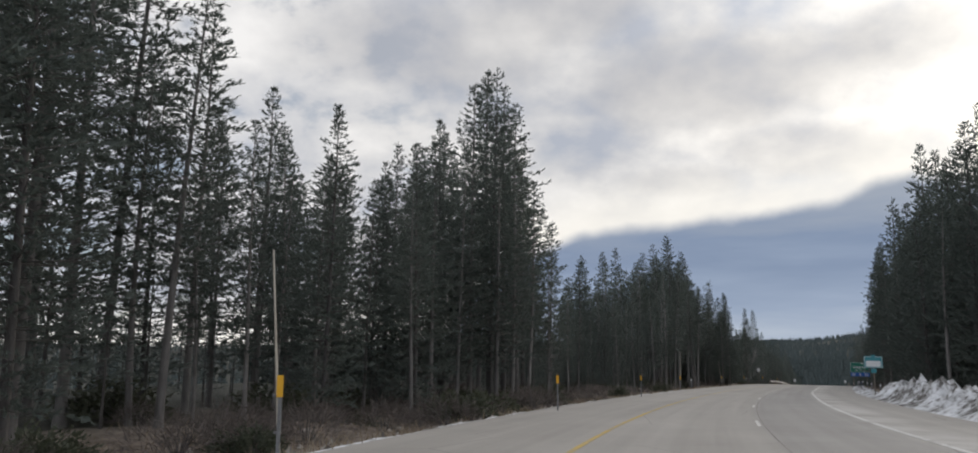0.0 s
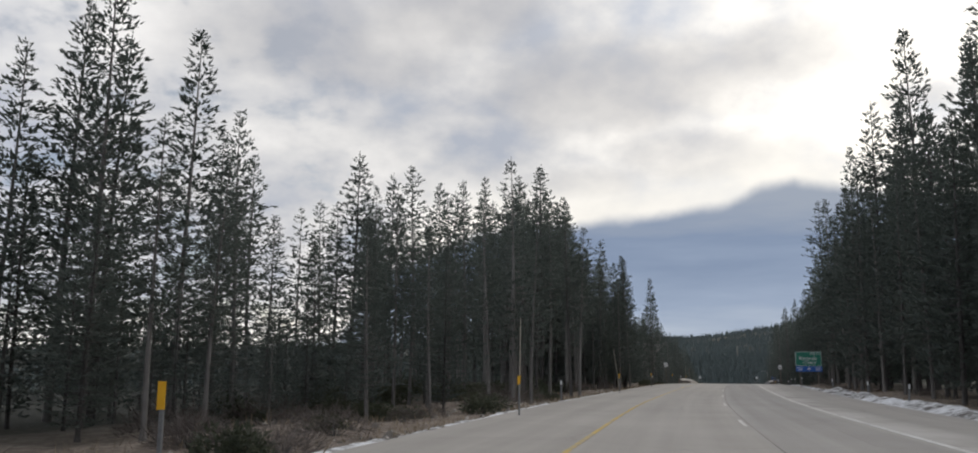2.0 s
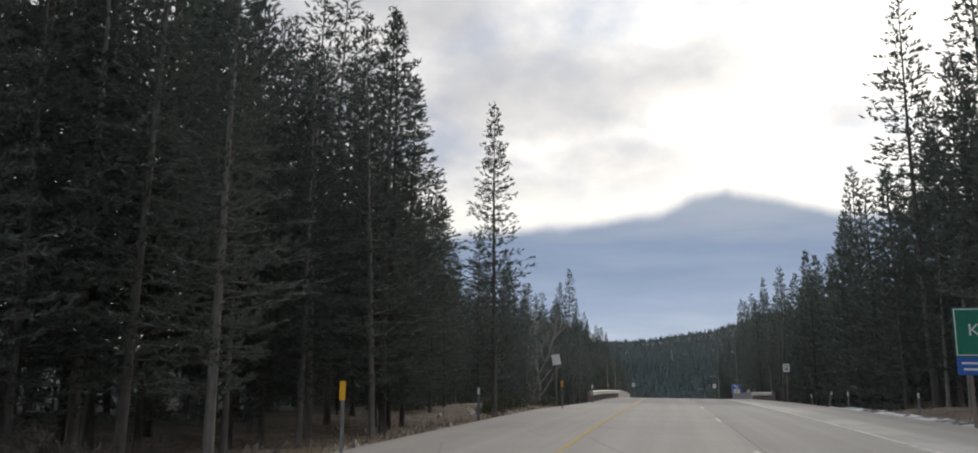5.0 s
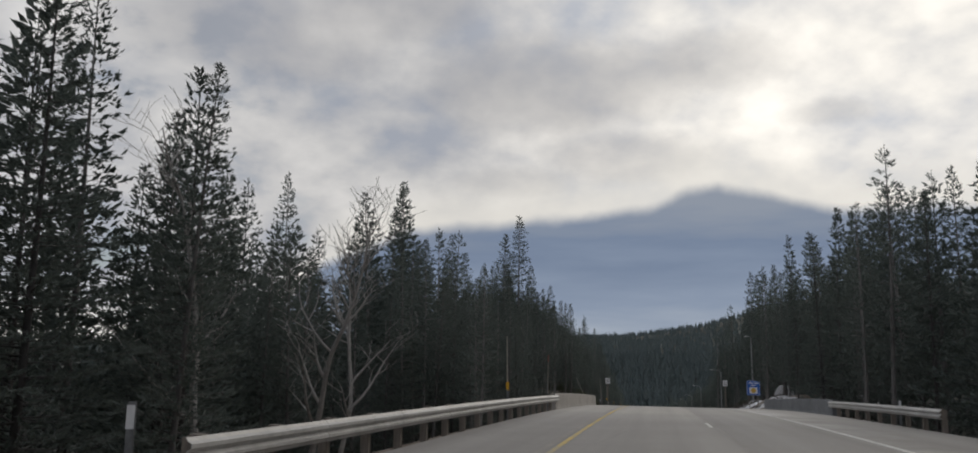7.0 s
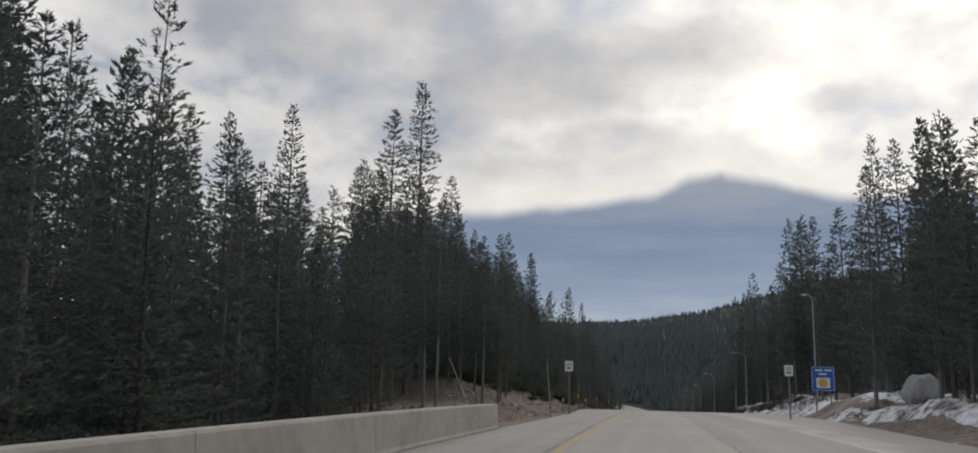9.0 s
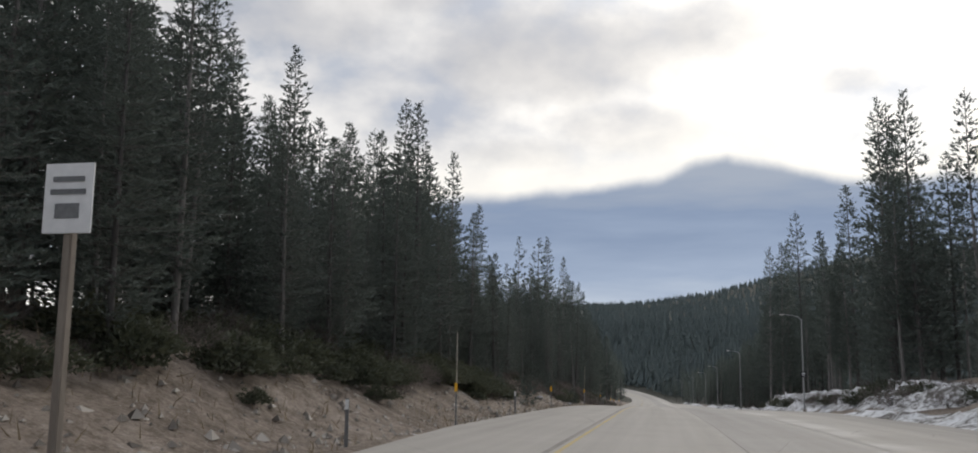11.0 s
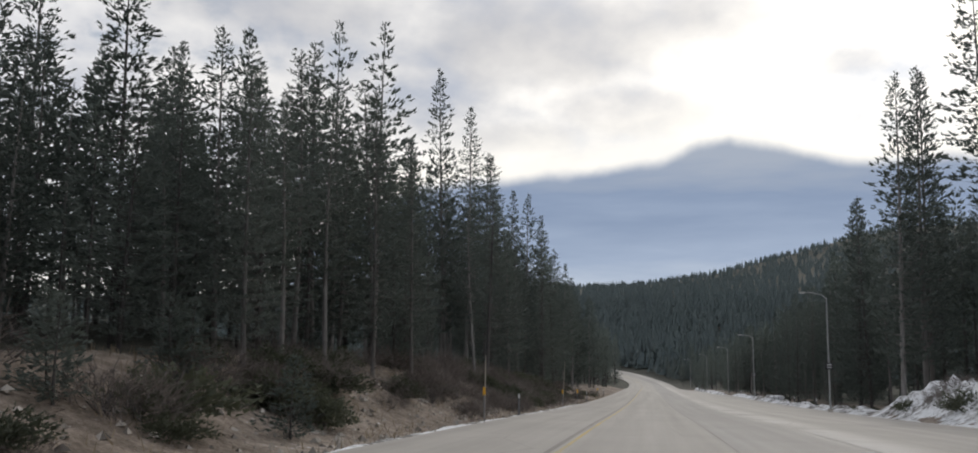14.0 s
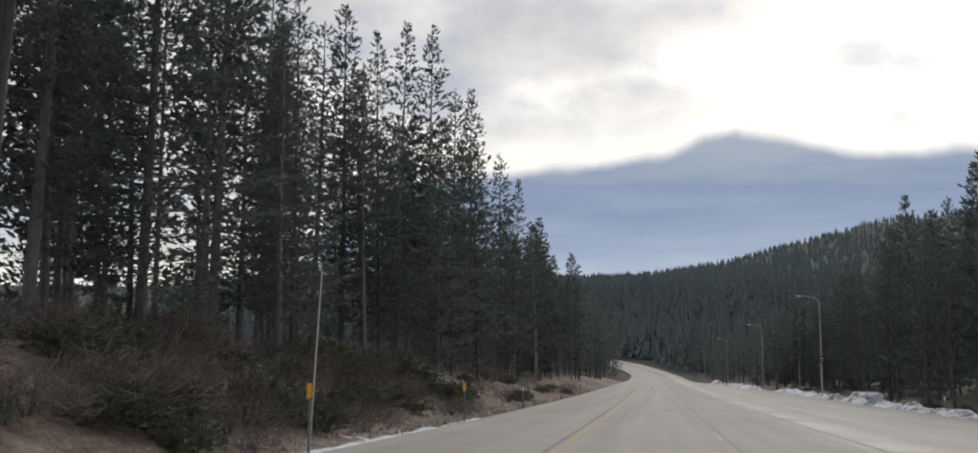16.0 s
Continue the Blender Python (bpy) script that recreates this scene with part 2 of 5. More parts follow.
GRANITE = material("granite", [(0.3, (0.20, 0.20, 0.20)), (0.55, (0.36, 0.355, 0.35)), (0.8, (0.48, 0.47, 0.46))], 5.0, bump=0.8)
LINE_Y = material("worn_yellow_paint", [(0.40, (0.36, 0.315, 0.23)), (0.52, (0.55, 0.40, 0.13)), (0.7, (0.64, 0.44, 0.09))], 5.0, bump=0.2)
LINE_W = material("worn_white_paint", [(0.36, (0.38, 0.36, 0.33)), (0.5, (0.62, 0.61, 0.58)), (0.75, (0.74, 0.73, 0.70))], 4.0, bump=0.2)
CLOD = leafy("soil_clods", (0.06, 0.048, 0.038), (0.46, 0.42, 0.37), 0.0, 0.0)
FADED_Y = material("faded_yellow_paint", [(0.36, (0.36, 0.325, 0.26)), (0.5, (0.50, 0.40, 0.20)), (0.7, (0.58, 0.42, 0.14))], 3.0, bump=0.2)
BAND = material("worn_band", [(0.35, (0.21, 0.195, 0.175)), (0.65, (0.33, 0.308, 0.28))], 2.0, bump=0.2)
FADED_W = material("faded_white_paint", [(0.40, (0.34, 0.32, 0.29)), (0.6, (0.44, 0.42, 0.39)), (0.75, (0.62, 0.60, 0.57))], 2.0, bump=0.2)
SEAL = material("joint_seal", [(0.35, (0.15, 0.138, 0.125)), (0.65, (0.31, 0.288, 0.262))], 2.0, bump=0.2)


def surface_material(name, build):
    m = bpy.data.materials.new(name)
    m.use_nodes = True
    build(m.node_tree, m.node_tree.nodes["Principled BSDF"])
    return m


def road_nodes(nt, b):
    """Salt-bleached concrete and asphalt: long wheel tracks along the lanes (by the strip's own across and along coordinates), stains and grain."""
    uv = nt.nodes.new("ShaderNodeUVMap")
    uv.uv_map = "lane"
    sep = nt.nodes.new("ShaderNodeSeparateXYZ")
    link(nt, uv.outputs[0], sep.inputs[0])
    obj = nt.nodes.new("ShaderNodeTexCoord").outputs["Object"]
    along = node(nt, "ShaderNodeMapping", Scale=(1.1, 0.018, 1))
    link(nt, uv.outputs[0], along.inputs[0])
    tracks = node(nt, "ShaderNodeTexNoise", Scale=1.0, Detail=4.0, Roughness=0.6)
    link(nt, along.outputs[0], tracks.inputs["Vector"])
    patch = node(nt, "ShaderNodeTexNoise", Scale=0.22, Detail=5.0, Roughness=0.6)
    grain = node(nt, "ShaderNodeTexNoise", Scale=38.0, Detail=3.0, Roughness=0.7)
    for n in (patch, grain):
        link(nt, obj, n.inputs["Vector"])
    f = calc(nt, "ADD", calc(nt, "MULTIPLY", tracks.outputs[0], 0.5), calc(nt, "ADD", calc(nt, "MULTIPLY", patch.outputs[0], 0.3), calc(nt, "MULTIPLY", grain.outputs[0], 0.2)))
    col = ramp(nt, f, [(0.34, (0.285, 0.264, 0.236)), (0.5, (0.355, 0.33, 0.298)), (0.66, (0.43, 0.402, 0.366))])
    across = sep.outputs[0]
    # a darker stretch of pavement before the overpass, faded in and out along it
    old = calc(nt, "MULTIPLY", smooth(nt, sep.outputs[1], 158.0, 170.0), calc(nt, "SUBTRACT", 1.0, smooth(nt, sep.outputs[1], 186.0, 203.0)))
    col = blend(nt, old, col, blend(nt, 1.0, col, (0.66, 0.665, 0.68), "MULTIPLY"))
    lane = calc(nt, "MULTIPLY", smooth(nt, across, 1.7, 2.2), calc(nt, "SUBTRACT", 1.0, smooth(nt, across, 4.9, 5.5)))
    col = blend(nt, calc(nt, "MULTIPLY", lane, 0.55), col, blend(nt, 1.0, col, (0.74, 0.76, 0.80), "MULTIPLY"))
    salt = calc(nt, "MULTIPLY", calc(nt, "MULTIPLY", smooth(nt, across, 5.0, 5.5), calc(nt, "SUBTRACT", 1.0, smooth(nt, across, 5.9, 7.4))), smooth(nt, patch.outputs[0], 0.36, 0.6))
    col = blend(nt, calc(nt, "MULTIPLY", salt, 0.5), col, (0.60, 0.58, 0.55))
    crack = node(nt, "ShaderNodeTexVoronoi", Scale=0.16)
    crack.feature = "DISTANCE_TO_EDGE"
    warp = node(nt, "ShaderNodeTexNoise", Scale=0.8, Detail=5.0)
    link(nt, obj, warp.inputs["Vector"])
    bent = blend(nt, 0.10, obj, warp.outputs["Color"], "ADD")
    link(nt, bent, crack.inputs["Vector"])
    seam = calc(nt, "SUBTRACT", 1.0, smooth(nt, crack.outputs["Distance"], 0.001, 0.0045))
    col = blend(nt, calc(nt, "MULTIPLY", seam, 0.30), col, (0.12, 0.11, 0.10))
    link(nt, col, b.inputs["Base Color"])
    b.inputs["Roughness"].default_value = 0.75
    bp = node(nt, "ShaderNodeBump", Strength=0.35, Distance=0.01)
    link(nt, grain.outputs[0], bp.inputs["Height"])
    link(nt, bp.outputs[0], b.inputs["Normal"])


def ground_nodes(nt, b):
    obj = nt.nodes.new("ShaderNodeTexCoord").outputs["Object"]
    big = node(nt, "ShaderNodeTexNoise", Scale=0.12, Detail=6.0, Roughness=0.6)
    mid = node(nt, "ShaderNodeTexNoise", Scale=2.1, Detail=7.0, Roughness=0.72)
    fine = node(nt, "ShaderNodeTexNoise", Scale=9.0, Detail=4.0, Roughness=0.7)
    for n in (big, mid, fine):
        link(nt, obj, n.inputs["Vector"])
    f = calc(nt, "ADD", calc(nt, "MULTIPLY", big.outputs[0], 0.35), calc(nt, "ADD", calc(nt, "MULTIPLY", mid.outputs[0], 0.4), calc(nt, "MULTIPLY", fine.outputs[0], 0.25)))
    col = ramp(nt, f, [(0.36, (0.055, 0.042, 0.032)), (0.46, (0.150, 0.117, 0.090)), (0.56, (0.30, 0.248, 0.205)), (0.66, (0.48, 0.425, 0.37))])
    # old snow left lying in patches
    sn = smooth(nt, calc(nt, "ADD", calc(nt, "MULTIPLY", big.outputs[0], 0.6), calc(nt, "MULTIPLY", mid.outputs[0], 0.4)), 0.615, 0.64)
    col = blend(nt, sn, col, (0.72, 0.73, 0.75))
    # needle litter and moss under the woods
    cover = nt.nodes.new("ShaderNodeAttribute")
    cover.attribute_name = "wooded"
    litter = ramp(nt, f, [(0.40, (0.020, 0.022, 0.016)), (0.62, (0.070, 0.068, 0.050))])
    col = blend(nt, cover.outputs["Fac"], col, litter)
    link(nt, col, b.inputs["Base Color"])
    b.inputs["Roughness"].default_value = 0.95
    bp = node(nt, "ShaderNodeBump", Strength=1.0, Distance=0.14)
    link(nt, mid.outputs[0], bp.inputs["Height"])
    link(nt, bp.outputs[0], b.inputs["Normal"])


ROAD_MAT = surface_material("salted_pavement", road_nodes)
GROUND_MAT = surface_material("forest_floor", ground_nodes)


# The road's alignment under the drive: metres along it, compass heading and grade in degrees
S_KNOT = [0.0, 11.2, 22.4, 33.6, 44.9, 56.1, 67.4, 78.7, 90.1, 101.4, 112.8, 124.2, 135.6, 147.0, 158.5, 169.9, 181.4, 192.9, 204.4, 216.0, 227.5, 239.1, 250.7, 262.3, 273.9, 285.5, 297.2, 308.9, 320.5, 332.2, 344.0, 355.7, 367.4]
HEADING = [-12.1, -13.8, -15.8, -17.6, -19.1, -20.3, -20.6, -21.3, -22.8, -23.1, -23.5, -23.7, -24.1, -24.3, -24.0, -23.8, -23.7, -23.7, -23.9, -23.6, -23.4, -23.4, -23.4, -23.5, -23.7, -23.3, -23.1, -23.2, -23.1, -22.9, -22.6, -22.6, -22.5]
GRADE = [-0.96, -1.12, -1.27, -1.19, -1.20, -1.24, -1.19, -1.18, -1.22, -1.03, -1.00, -1.11, -1.26, -1.44, -1.56, -1.62, -1.90, -2.19, -2.50, -3.01, -3.42, -3.63, -3.82, -3.98, -4.13, -4.36, -4.50, -4.97, -5.22, -5.46, -5.52, -5.81, -5.85]

EYE = 1.45
# beyond the drive the road runs straight down the valley, then bends away to the left and levels out
S_ALL = np.array([-60.0] + S_KNOT + [S_KNOT[-1] + d for d in (40, 90, 180, 250, 320, 430, 640)])
H_ALL = np.array([2.0] + HEADING + [-22.6, -22.6, -22.6, -21.5, -12, 12, 20])
G_ALL = np.array([0.0] + GRADE + [-5.3, -4.9, -4.9, -3.8, -1.5, 0, 0])
STEP = 1.0
S_LINE = np.arange(-60, 900, STEP)
_h = np.radians(np.interp(S_LINE, S_ALL, H_ALL))
_g = np.radians(np.interp(S_LINE, S_ALL, G_ALL))
_d = np.stack([-np.sin(_h), np.cos(_h), np.tan(_g)], 1)
LINE = np.concatenate([[[0, 0, 0]], np.cumsum((_d[1:] + _d[:-1]) / 2, 0)])
LINE = LINE - LINE[60] - (0, 0, EYE)
R_DIR = np.stack([np.cos(_h), np.sin(_h)], 1)


def road_xyz(s, u, dz=0.0):
    """Places s metres along the road, u to its right of the driven lane's middle and dz above it."""
    s, u = np.asarray(s, float), np.asarray(u, float)
    c = [np.interp(s, S_LINE, LINE[:, k]) for k in range(3)]
    rx, ry = np.interp(s, S_LINE, R_DIR[:, 0]), np.interp(s, S_LINE, R_DIR[:, 1])
    return np.stack([c[0] + rx * u, c[1] + ry * u, c[2] + dz + 0 * u], -1)


def heading_at(s):
    return float(np.interp(s, S_ALL, H_ALL))


def to_su(x, y):
    """Metres along and across the road of world places (arrays)."""
    x, y = np.asarray(x, float), np.asarray(y, float)
    s, u = np.empty(x.shape), np.empty(x.shape)
    coarse = LINE[::6]
    for i in range(0, x.size, 4000):
        px, py = x.flat[i:i + 4000], y.flat[i:i + 4000]
        k = ((px[:, None] - coarse[:, 0]) ** 2 + (py[:, None] - coarse[:, 1]) ** 2).argmin(1) * 6
        qx, qy = px - LINE[k, 0], py - LINE[k, 1]
        s.flat[i:i + 4000] = S_LINE[k] - R_DIR[k, 1] * qx + R_DIR[k, 0] * qy
        u.flat[i:i + 4000] = qx * R_DIR[k, 0] + qy * R_DIR[k, 1]
    return s, u


def ss(a, b, v):
    t = np.clip((v - a) / (b - a), 0, 1)
    return t * t * (3 - 2 * t)


END_X, END_Y, END_Z = LINE[-1]


def left_edge(s):
    return np.interp(s, [-60, 150, 166, 255, 275, 900], [-6.2, -6.0, -5.0, -5.0, -6.3, -6.3])


def right_edge(s):
    return np.interp(s, [-60, 20, 150, 186, 232, 262, 330, 470, 560, 900], [9.5, 9.0, 9.6, 8.9, 8.9, 11.0, 14.6, 15.4, 9.0, 8.0])


def wave(x, y, f, k):
    return np.sin(x * f + 1.7 * k + 1.3 * np.sin(y * f * 0.7 + k)) * np.cos(y * f * 0.9 - k + 0.8 * np.sin(x * f * 0.6))


def bank(s, u):
    """Height of the land over the road's own height at (s, u)."""
    gap_l, gap_r = left_edge(s) - u, u - right_edge(s)
    gl, gr = np.maximum(gap_l, 0), np.maximum(gap_r, 0)
    under = ss(160, 176, s) * (1 - ss(222, 240, s))          # the land falls away beside the overpass
    cut = ss(236, 268, s) * (1 - ss(375, 470, s) * 0.55)     # cut slope after it
    z = np.where(gap_l > 0, -0.22 * ss(0, 1.5, gl) + 0.5 * ss(6, 40, gl), 0.0)
    z = z + np.where(gap_l > 0, -under * 4.5 * ss(0.3, 9, gl), 0)
    z = z + np.where(gap_l > 0, cut * (2.5 * ss(0.8, 8.0, gl) + 1.2 * ss(8, 20, gl)), 0)
    z = z + np.where(gap_r > 0, -0.12 * ss(0, 1.2, gr) + 1.0 * ss(3, 30, gr), 0)
    z = z + np.where(gap_r > 0, -under * 3.5 * ss(0.3, 8, gr), 0)
    z = z + np.where(gap_r > 0, ss(232, 243, s) * (1 - ss(288, 310, s)) * 1.5 * ss(0.3, 3.6, gr), 0)
    snowbank = ss(300, 318, s) * (1 - ss(372, 400, s))
    z = z + np.where(gap_r > 0, snowbank * (1.5 * ss(0.2, 4, gr) + 1.4 * ss(3.5, 10, gr)), 0)
    return z


def land(x, y):
    """Ground height anywhere."""
    s, u = to_su(x, y)
    base = np.interp(s, S_LINE, LINE[:, 2])
    z = base + bank(s, u)
    g = np.maximum(np.maximum(left_edge(s) - u, u - right_edge(s)), 0)
    ruff = ss(0.4, 5, g)
    z = z + ruff * (0.16 * wave(x, y, 0.55, 1) + 0.10 * wave(x, y, 1.3, 2) + 0.35 * wave(x, y, 0.13, 3))
    # hills that close the valley ahead and to the right
    px, py = x - 138.4, y - 339.9
    r, az = np.hypot(px, py), np.degrees(np.arctan2(px, py)) - 22.5
    ridge = np.interp(az, [-100, -40, -12, -5, 0, 5, 10.5, 15, 25, 60, 120], [60, 62, 60, 70, 80, 106, 160, 212, 255, 250, 120])
    rise = ss(520, 2500, r) * (0.9 + 0.1 * wave(x, y, 0.006, 4)) * np.clip((r - 520) / 100, 0, 1)
    z = z + ridge * 1.05 * rise
    # to the left the land falls towards the river
    z = z - np.where(u < 0, 26 * ss(30, 150, -u) * (1 - ss(520, 800, s)), 0)
    # the wooded right-hand side climbs
    z = z + np.where(u > 25, 26 * ss(25, 260, u) * ss(250, 520, s), 0)
    return z


# ---- builders ----
def obj_from(name, verts, faces, mat=None, parent=None, smooth_shade=False):
    me = bpy.data.meshes.new(name)
    me.from_pydata(verts, [], faces)
    if smooth_shade:
        me.polygons.foreach_set("use_smooth", [True] * len(me.polygons))
    me.update()
    ob = new(name, me)
    if mat:
        me.materials.append(mat)
    if parent:
        ob.parent = parent
    return ob


def part(name, bm, mat, parent, label=""):
    me = bpy.data.meshes.new(name)
    bm.to_mesh(me)
    bm.free()
    me.materials.append(mat)
    ob = new(name, me)
    ob.parent = parent
    return tagged(ob, label)


def box(size, at=(0, 0, 0), bevel=0.01, turn=None):
    bm = bmesh.new()
    bmesh.ops.create_cube(bm, size=1.0, matrix=Matrix.Diagonal((*size, 1)))
    if bevel:
        bmesh.ops.bevel(bm, geom=list(bm.edges), offset=bevel, segments=2, affect="EDGES")
    if turn:
        bmesh.ops.transform(bm, matrix=turn, verts=bm.verts)
    bmesh.ops.translate(bm, vec=at, verts=bm.verts)
    return bm


def rod(points, radii, sides=8):
    """A tapered round bar along points."""
    bm = bmesh.new()
    rings = []
    for i, (p, r) in enumerate(zip(points, radii)):
        a = Vector(points[min(i + 1, len(points) - 1)]) - Vector(points[max(i - 1, 0)])
        q = a.to_track_quat("Z", "Y")
        rings.append([bm.verts.new(Vector(p) + q @ Vector((r * math.cos(k * math.tau / sides), r * math.sin(k * math.tau / sides), 0))) for k in range(sides)])
    for a, b in zip(rings, rings[1:]):
        for k in range(sides):
            bm.faces.new((a[k], a[(k + 1) % sides], b[(k + 1) % sides], b[k]))
    bm.faces.new(rings[0][::-1])
    bm.faces.new(rings[-1])
    return bm


def lettering(text, height, mat, parent, at, label=""):
    """Raised letters in the built-in font, standing on the face that looks towards -y."""
    cu = bpy.data.curves.new("lettering", "FONT")
    cu.body, cu.size, cu.align_x, cu.align_y, cu.extrude = text, height, "CENTER", "CENTER", 0.004
    tmp = new("lettering", cu)
    me = bpy.data.meshes.new_from_object(tmp.evaluated_get(bpy.context.evaluated_depsgraph_get()))
    bpy.data.objects.remove(tmp)
    me.transform(pose(*at, 90, 0, 0))
    me.materials.clear()
    me.materials.append(mat)
    ob = new("lettering", me)
    ob.parent = parent
    return tagged(ob, label, kind="stuff")


def stand(s, u, dz=None, turn=0.0, lean=0.0):
    """The pose of a thing that stands at (s, u): local y runs along the road, x to the right."""
    p = road_xyz(s, u)
    z = land(np.array([p[0]]), np.array([p[1]]))[0] if dz is None else p[2] + dz
    return pose(p[0], p[1], z, 0, lean, heading_at(s) + turn)


def strip(name, s0, s1, step, us, mat, dz, label, category, uv=False, depth=0.0):
    """A band laid along the road between lateral offsets us (functions or numbers)."""
    sv = np.arange(s0, s1 + 1e-6, step)
    cols = [np.array([f(v) if callable(f) else f for v in sv], float) for f in us]
    verts, faces, n = [], [], len(us)
    pts = np.stack([road_xyz(sv, c, dz) for c in cols], 1)
    verts = pts.reshape(-1, 3).tolist()
    for i in range(len(sv) - 1):
        for j in range(n - 1):
            a = i * n + j
            faces.append((a, a + 1, a + n + 1, a + n))
    if depth:
        base = len(verts)
        for i in range(len(sv)):
            verts += [(*pts[i, 0, :2], pts[i, 0, 2] - depth), (*pts[i, -1, :2], pts[i, -1, 2] - depth)]
        for i in range(len(sv) - 1):
            faces.append((i * n, (i + 1) * n, base + 2 * i + 2, base + 2 * i))
            faces.append(((i + 1) * n - 1, base + 2 * i + 1, base + 2 * i + 3, (i + 2) * n - 1))
    ob = obj_from(name, verts, faces, mat)
    if uv:
        lay = ob.data.uv_layers.new(name="lane")
        flat = np.stack([np.stack([c, sv], -1) for c in cols], 1).reshape(-1, 2)
        flat = np.concatenate([flat, np.repeat(np.stack([cols[0], sv], -1), 2, 0)])
        for loop in ob.data.loops:
            lay.data[loop.index].uv = flat[loop.vertex_index]
    return tagged(ob, label, category, kind="structure")


# ---- ground, road ----
def make_ground():
    a = radians(-22.5)
    xs = np.concatenate([-np.geomspace(3600, 60, 26), np.arange(-58, -20, 2.0), np.arange(-20, 44, 0.8), np.arange(44, 80, 3.0), np.geomspace(82, 3600, 28)])
    ys = np.concatenate([-np.geomspace(1500, 70, 10), np.arange(-60, 470, 2.2), np.arange(470, 760, 6.0), np.geomspace(770, 3900, 36)])
    X, Y = np.meshgrid(xs, ys, indexing="ij")
    wx, wy = X * math.cos(a) - Y * math.sin(a), X * math.sin(a) + Y * math.cos(a)
    wz = land(wx.ravel(), wy.ravel())
    s, u = to_su(wx.ravel(), wy.ravel())
    inside = (u > left_edge(s) - 0.5) & (u < right_edge(s) + 0.5) & (s > -60) & (s < 880)
    wz = np.where(inside, wz - 0.35, wz - 0.03)
    verts = np.stack([wx.ravel(), wy.ravel(), wz], 1)
    n = len(ys)
    faces = [(i * n + j, (i + 1) * n + j, (i + 1) * n + j + 1, i * n + j + 1) for i in range(len(xs) - 1) for j in range(n - 1)]
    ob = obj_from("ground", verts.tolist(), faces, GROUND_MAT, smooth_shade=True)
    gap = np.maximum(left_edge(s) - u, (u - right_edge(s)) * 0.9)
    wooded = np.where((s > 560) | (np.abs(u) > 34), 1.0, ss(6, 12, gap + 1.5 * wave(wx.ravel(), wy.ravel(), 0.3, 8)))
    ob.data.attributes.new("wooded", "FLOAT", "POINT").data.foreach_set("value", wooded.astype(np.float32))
    tagged(ob, "brown winter forest floor with needles, dry grass and snow patches", "ground", kind="structure")


make_ground()
strip("road", -60, 890, 2.0, [left_edge, -4, -2.1, 0, 2, 3.7, 5.4, 7.2, right_edge], ROAD_MAT, 0.0, "pale salt-stained highway pavement with long wheel tracks", "road", uv=True, depth=0.4)
strip("center_line", 262, 880, 2.0, [-2.06, -1.95], FADED_Y, 0.008, "faded yellow edge line of the highway", "road marking")
strip("center_line", -60, 261.9, 2.0, [-2.06, -1.94], LINE_Y, 0.008, "worn yellow edge line of the highway", "road marking")
strip("rumble_band", 168, 880, 2.0, [-2.30, -2.16], BAND, 0.005, "dark worn band along the yellow line", "road marking")
strip("edge_line", -60, 236, 2.0, [5.30, 5.48], LINE_W, 0.008, "worn white edge line of the highway", "road marking")
strip("edge_line", 236, 880, 2.0, [5.36, 5.48], FADED_W, 0.008, "faded white edge line of the highway", "road marking")
for k in range(-4, 60):
    if not 196 < 10.2 + 14.6 * k < 236:
        strip("lane_dash", 10.2 + 14.6 * k, 10.2 + 14.6 * k + 3.0, 1.5, [1.75, 1.85], LINE_W if 10.2 + 14.6 * k < 236 else FADED_W, 0.008, "worn white broken lane line", "road marking")
strip("pavement_joint", -60, 880, 2.0, [1.93, 1.97], SEAL, 0.006, "dark sealed joint between the concrete lanes", "pavement joint")


# ---- trees ----
def blades(rng, centres, dirs, length, width, spread):
    """Single pointed needle sprays: one triangle each, at centres, along dirs with scatter."""
    n = len(centres)
    d = dirs + rng.normal(0, spread, (n, 3))
    d /= np.linalg.norm(d, axis=1)[:, None] + 1e-9
    w = np.cross(d, rng.normal(0, 1, (n, 3)))
    w /= np.linalg.norm(w, axis=1)[:, None] + 1e-9
    ln = length * rng.uniform(0.6, 1.25, n)[:, None]
    wd = width * rng.uniform(0.7, 1.3, n)[:, None]
    tri = np.stack([centres - w * wd * 0.5, centres + w * wd * 0.5, centres + d * ln], 1)
    return tri.reshape(-1, 3)


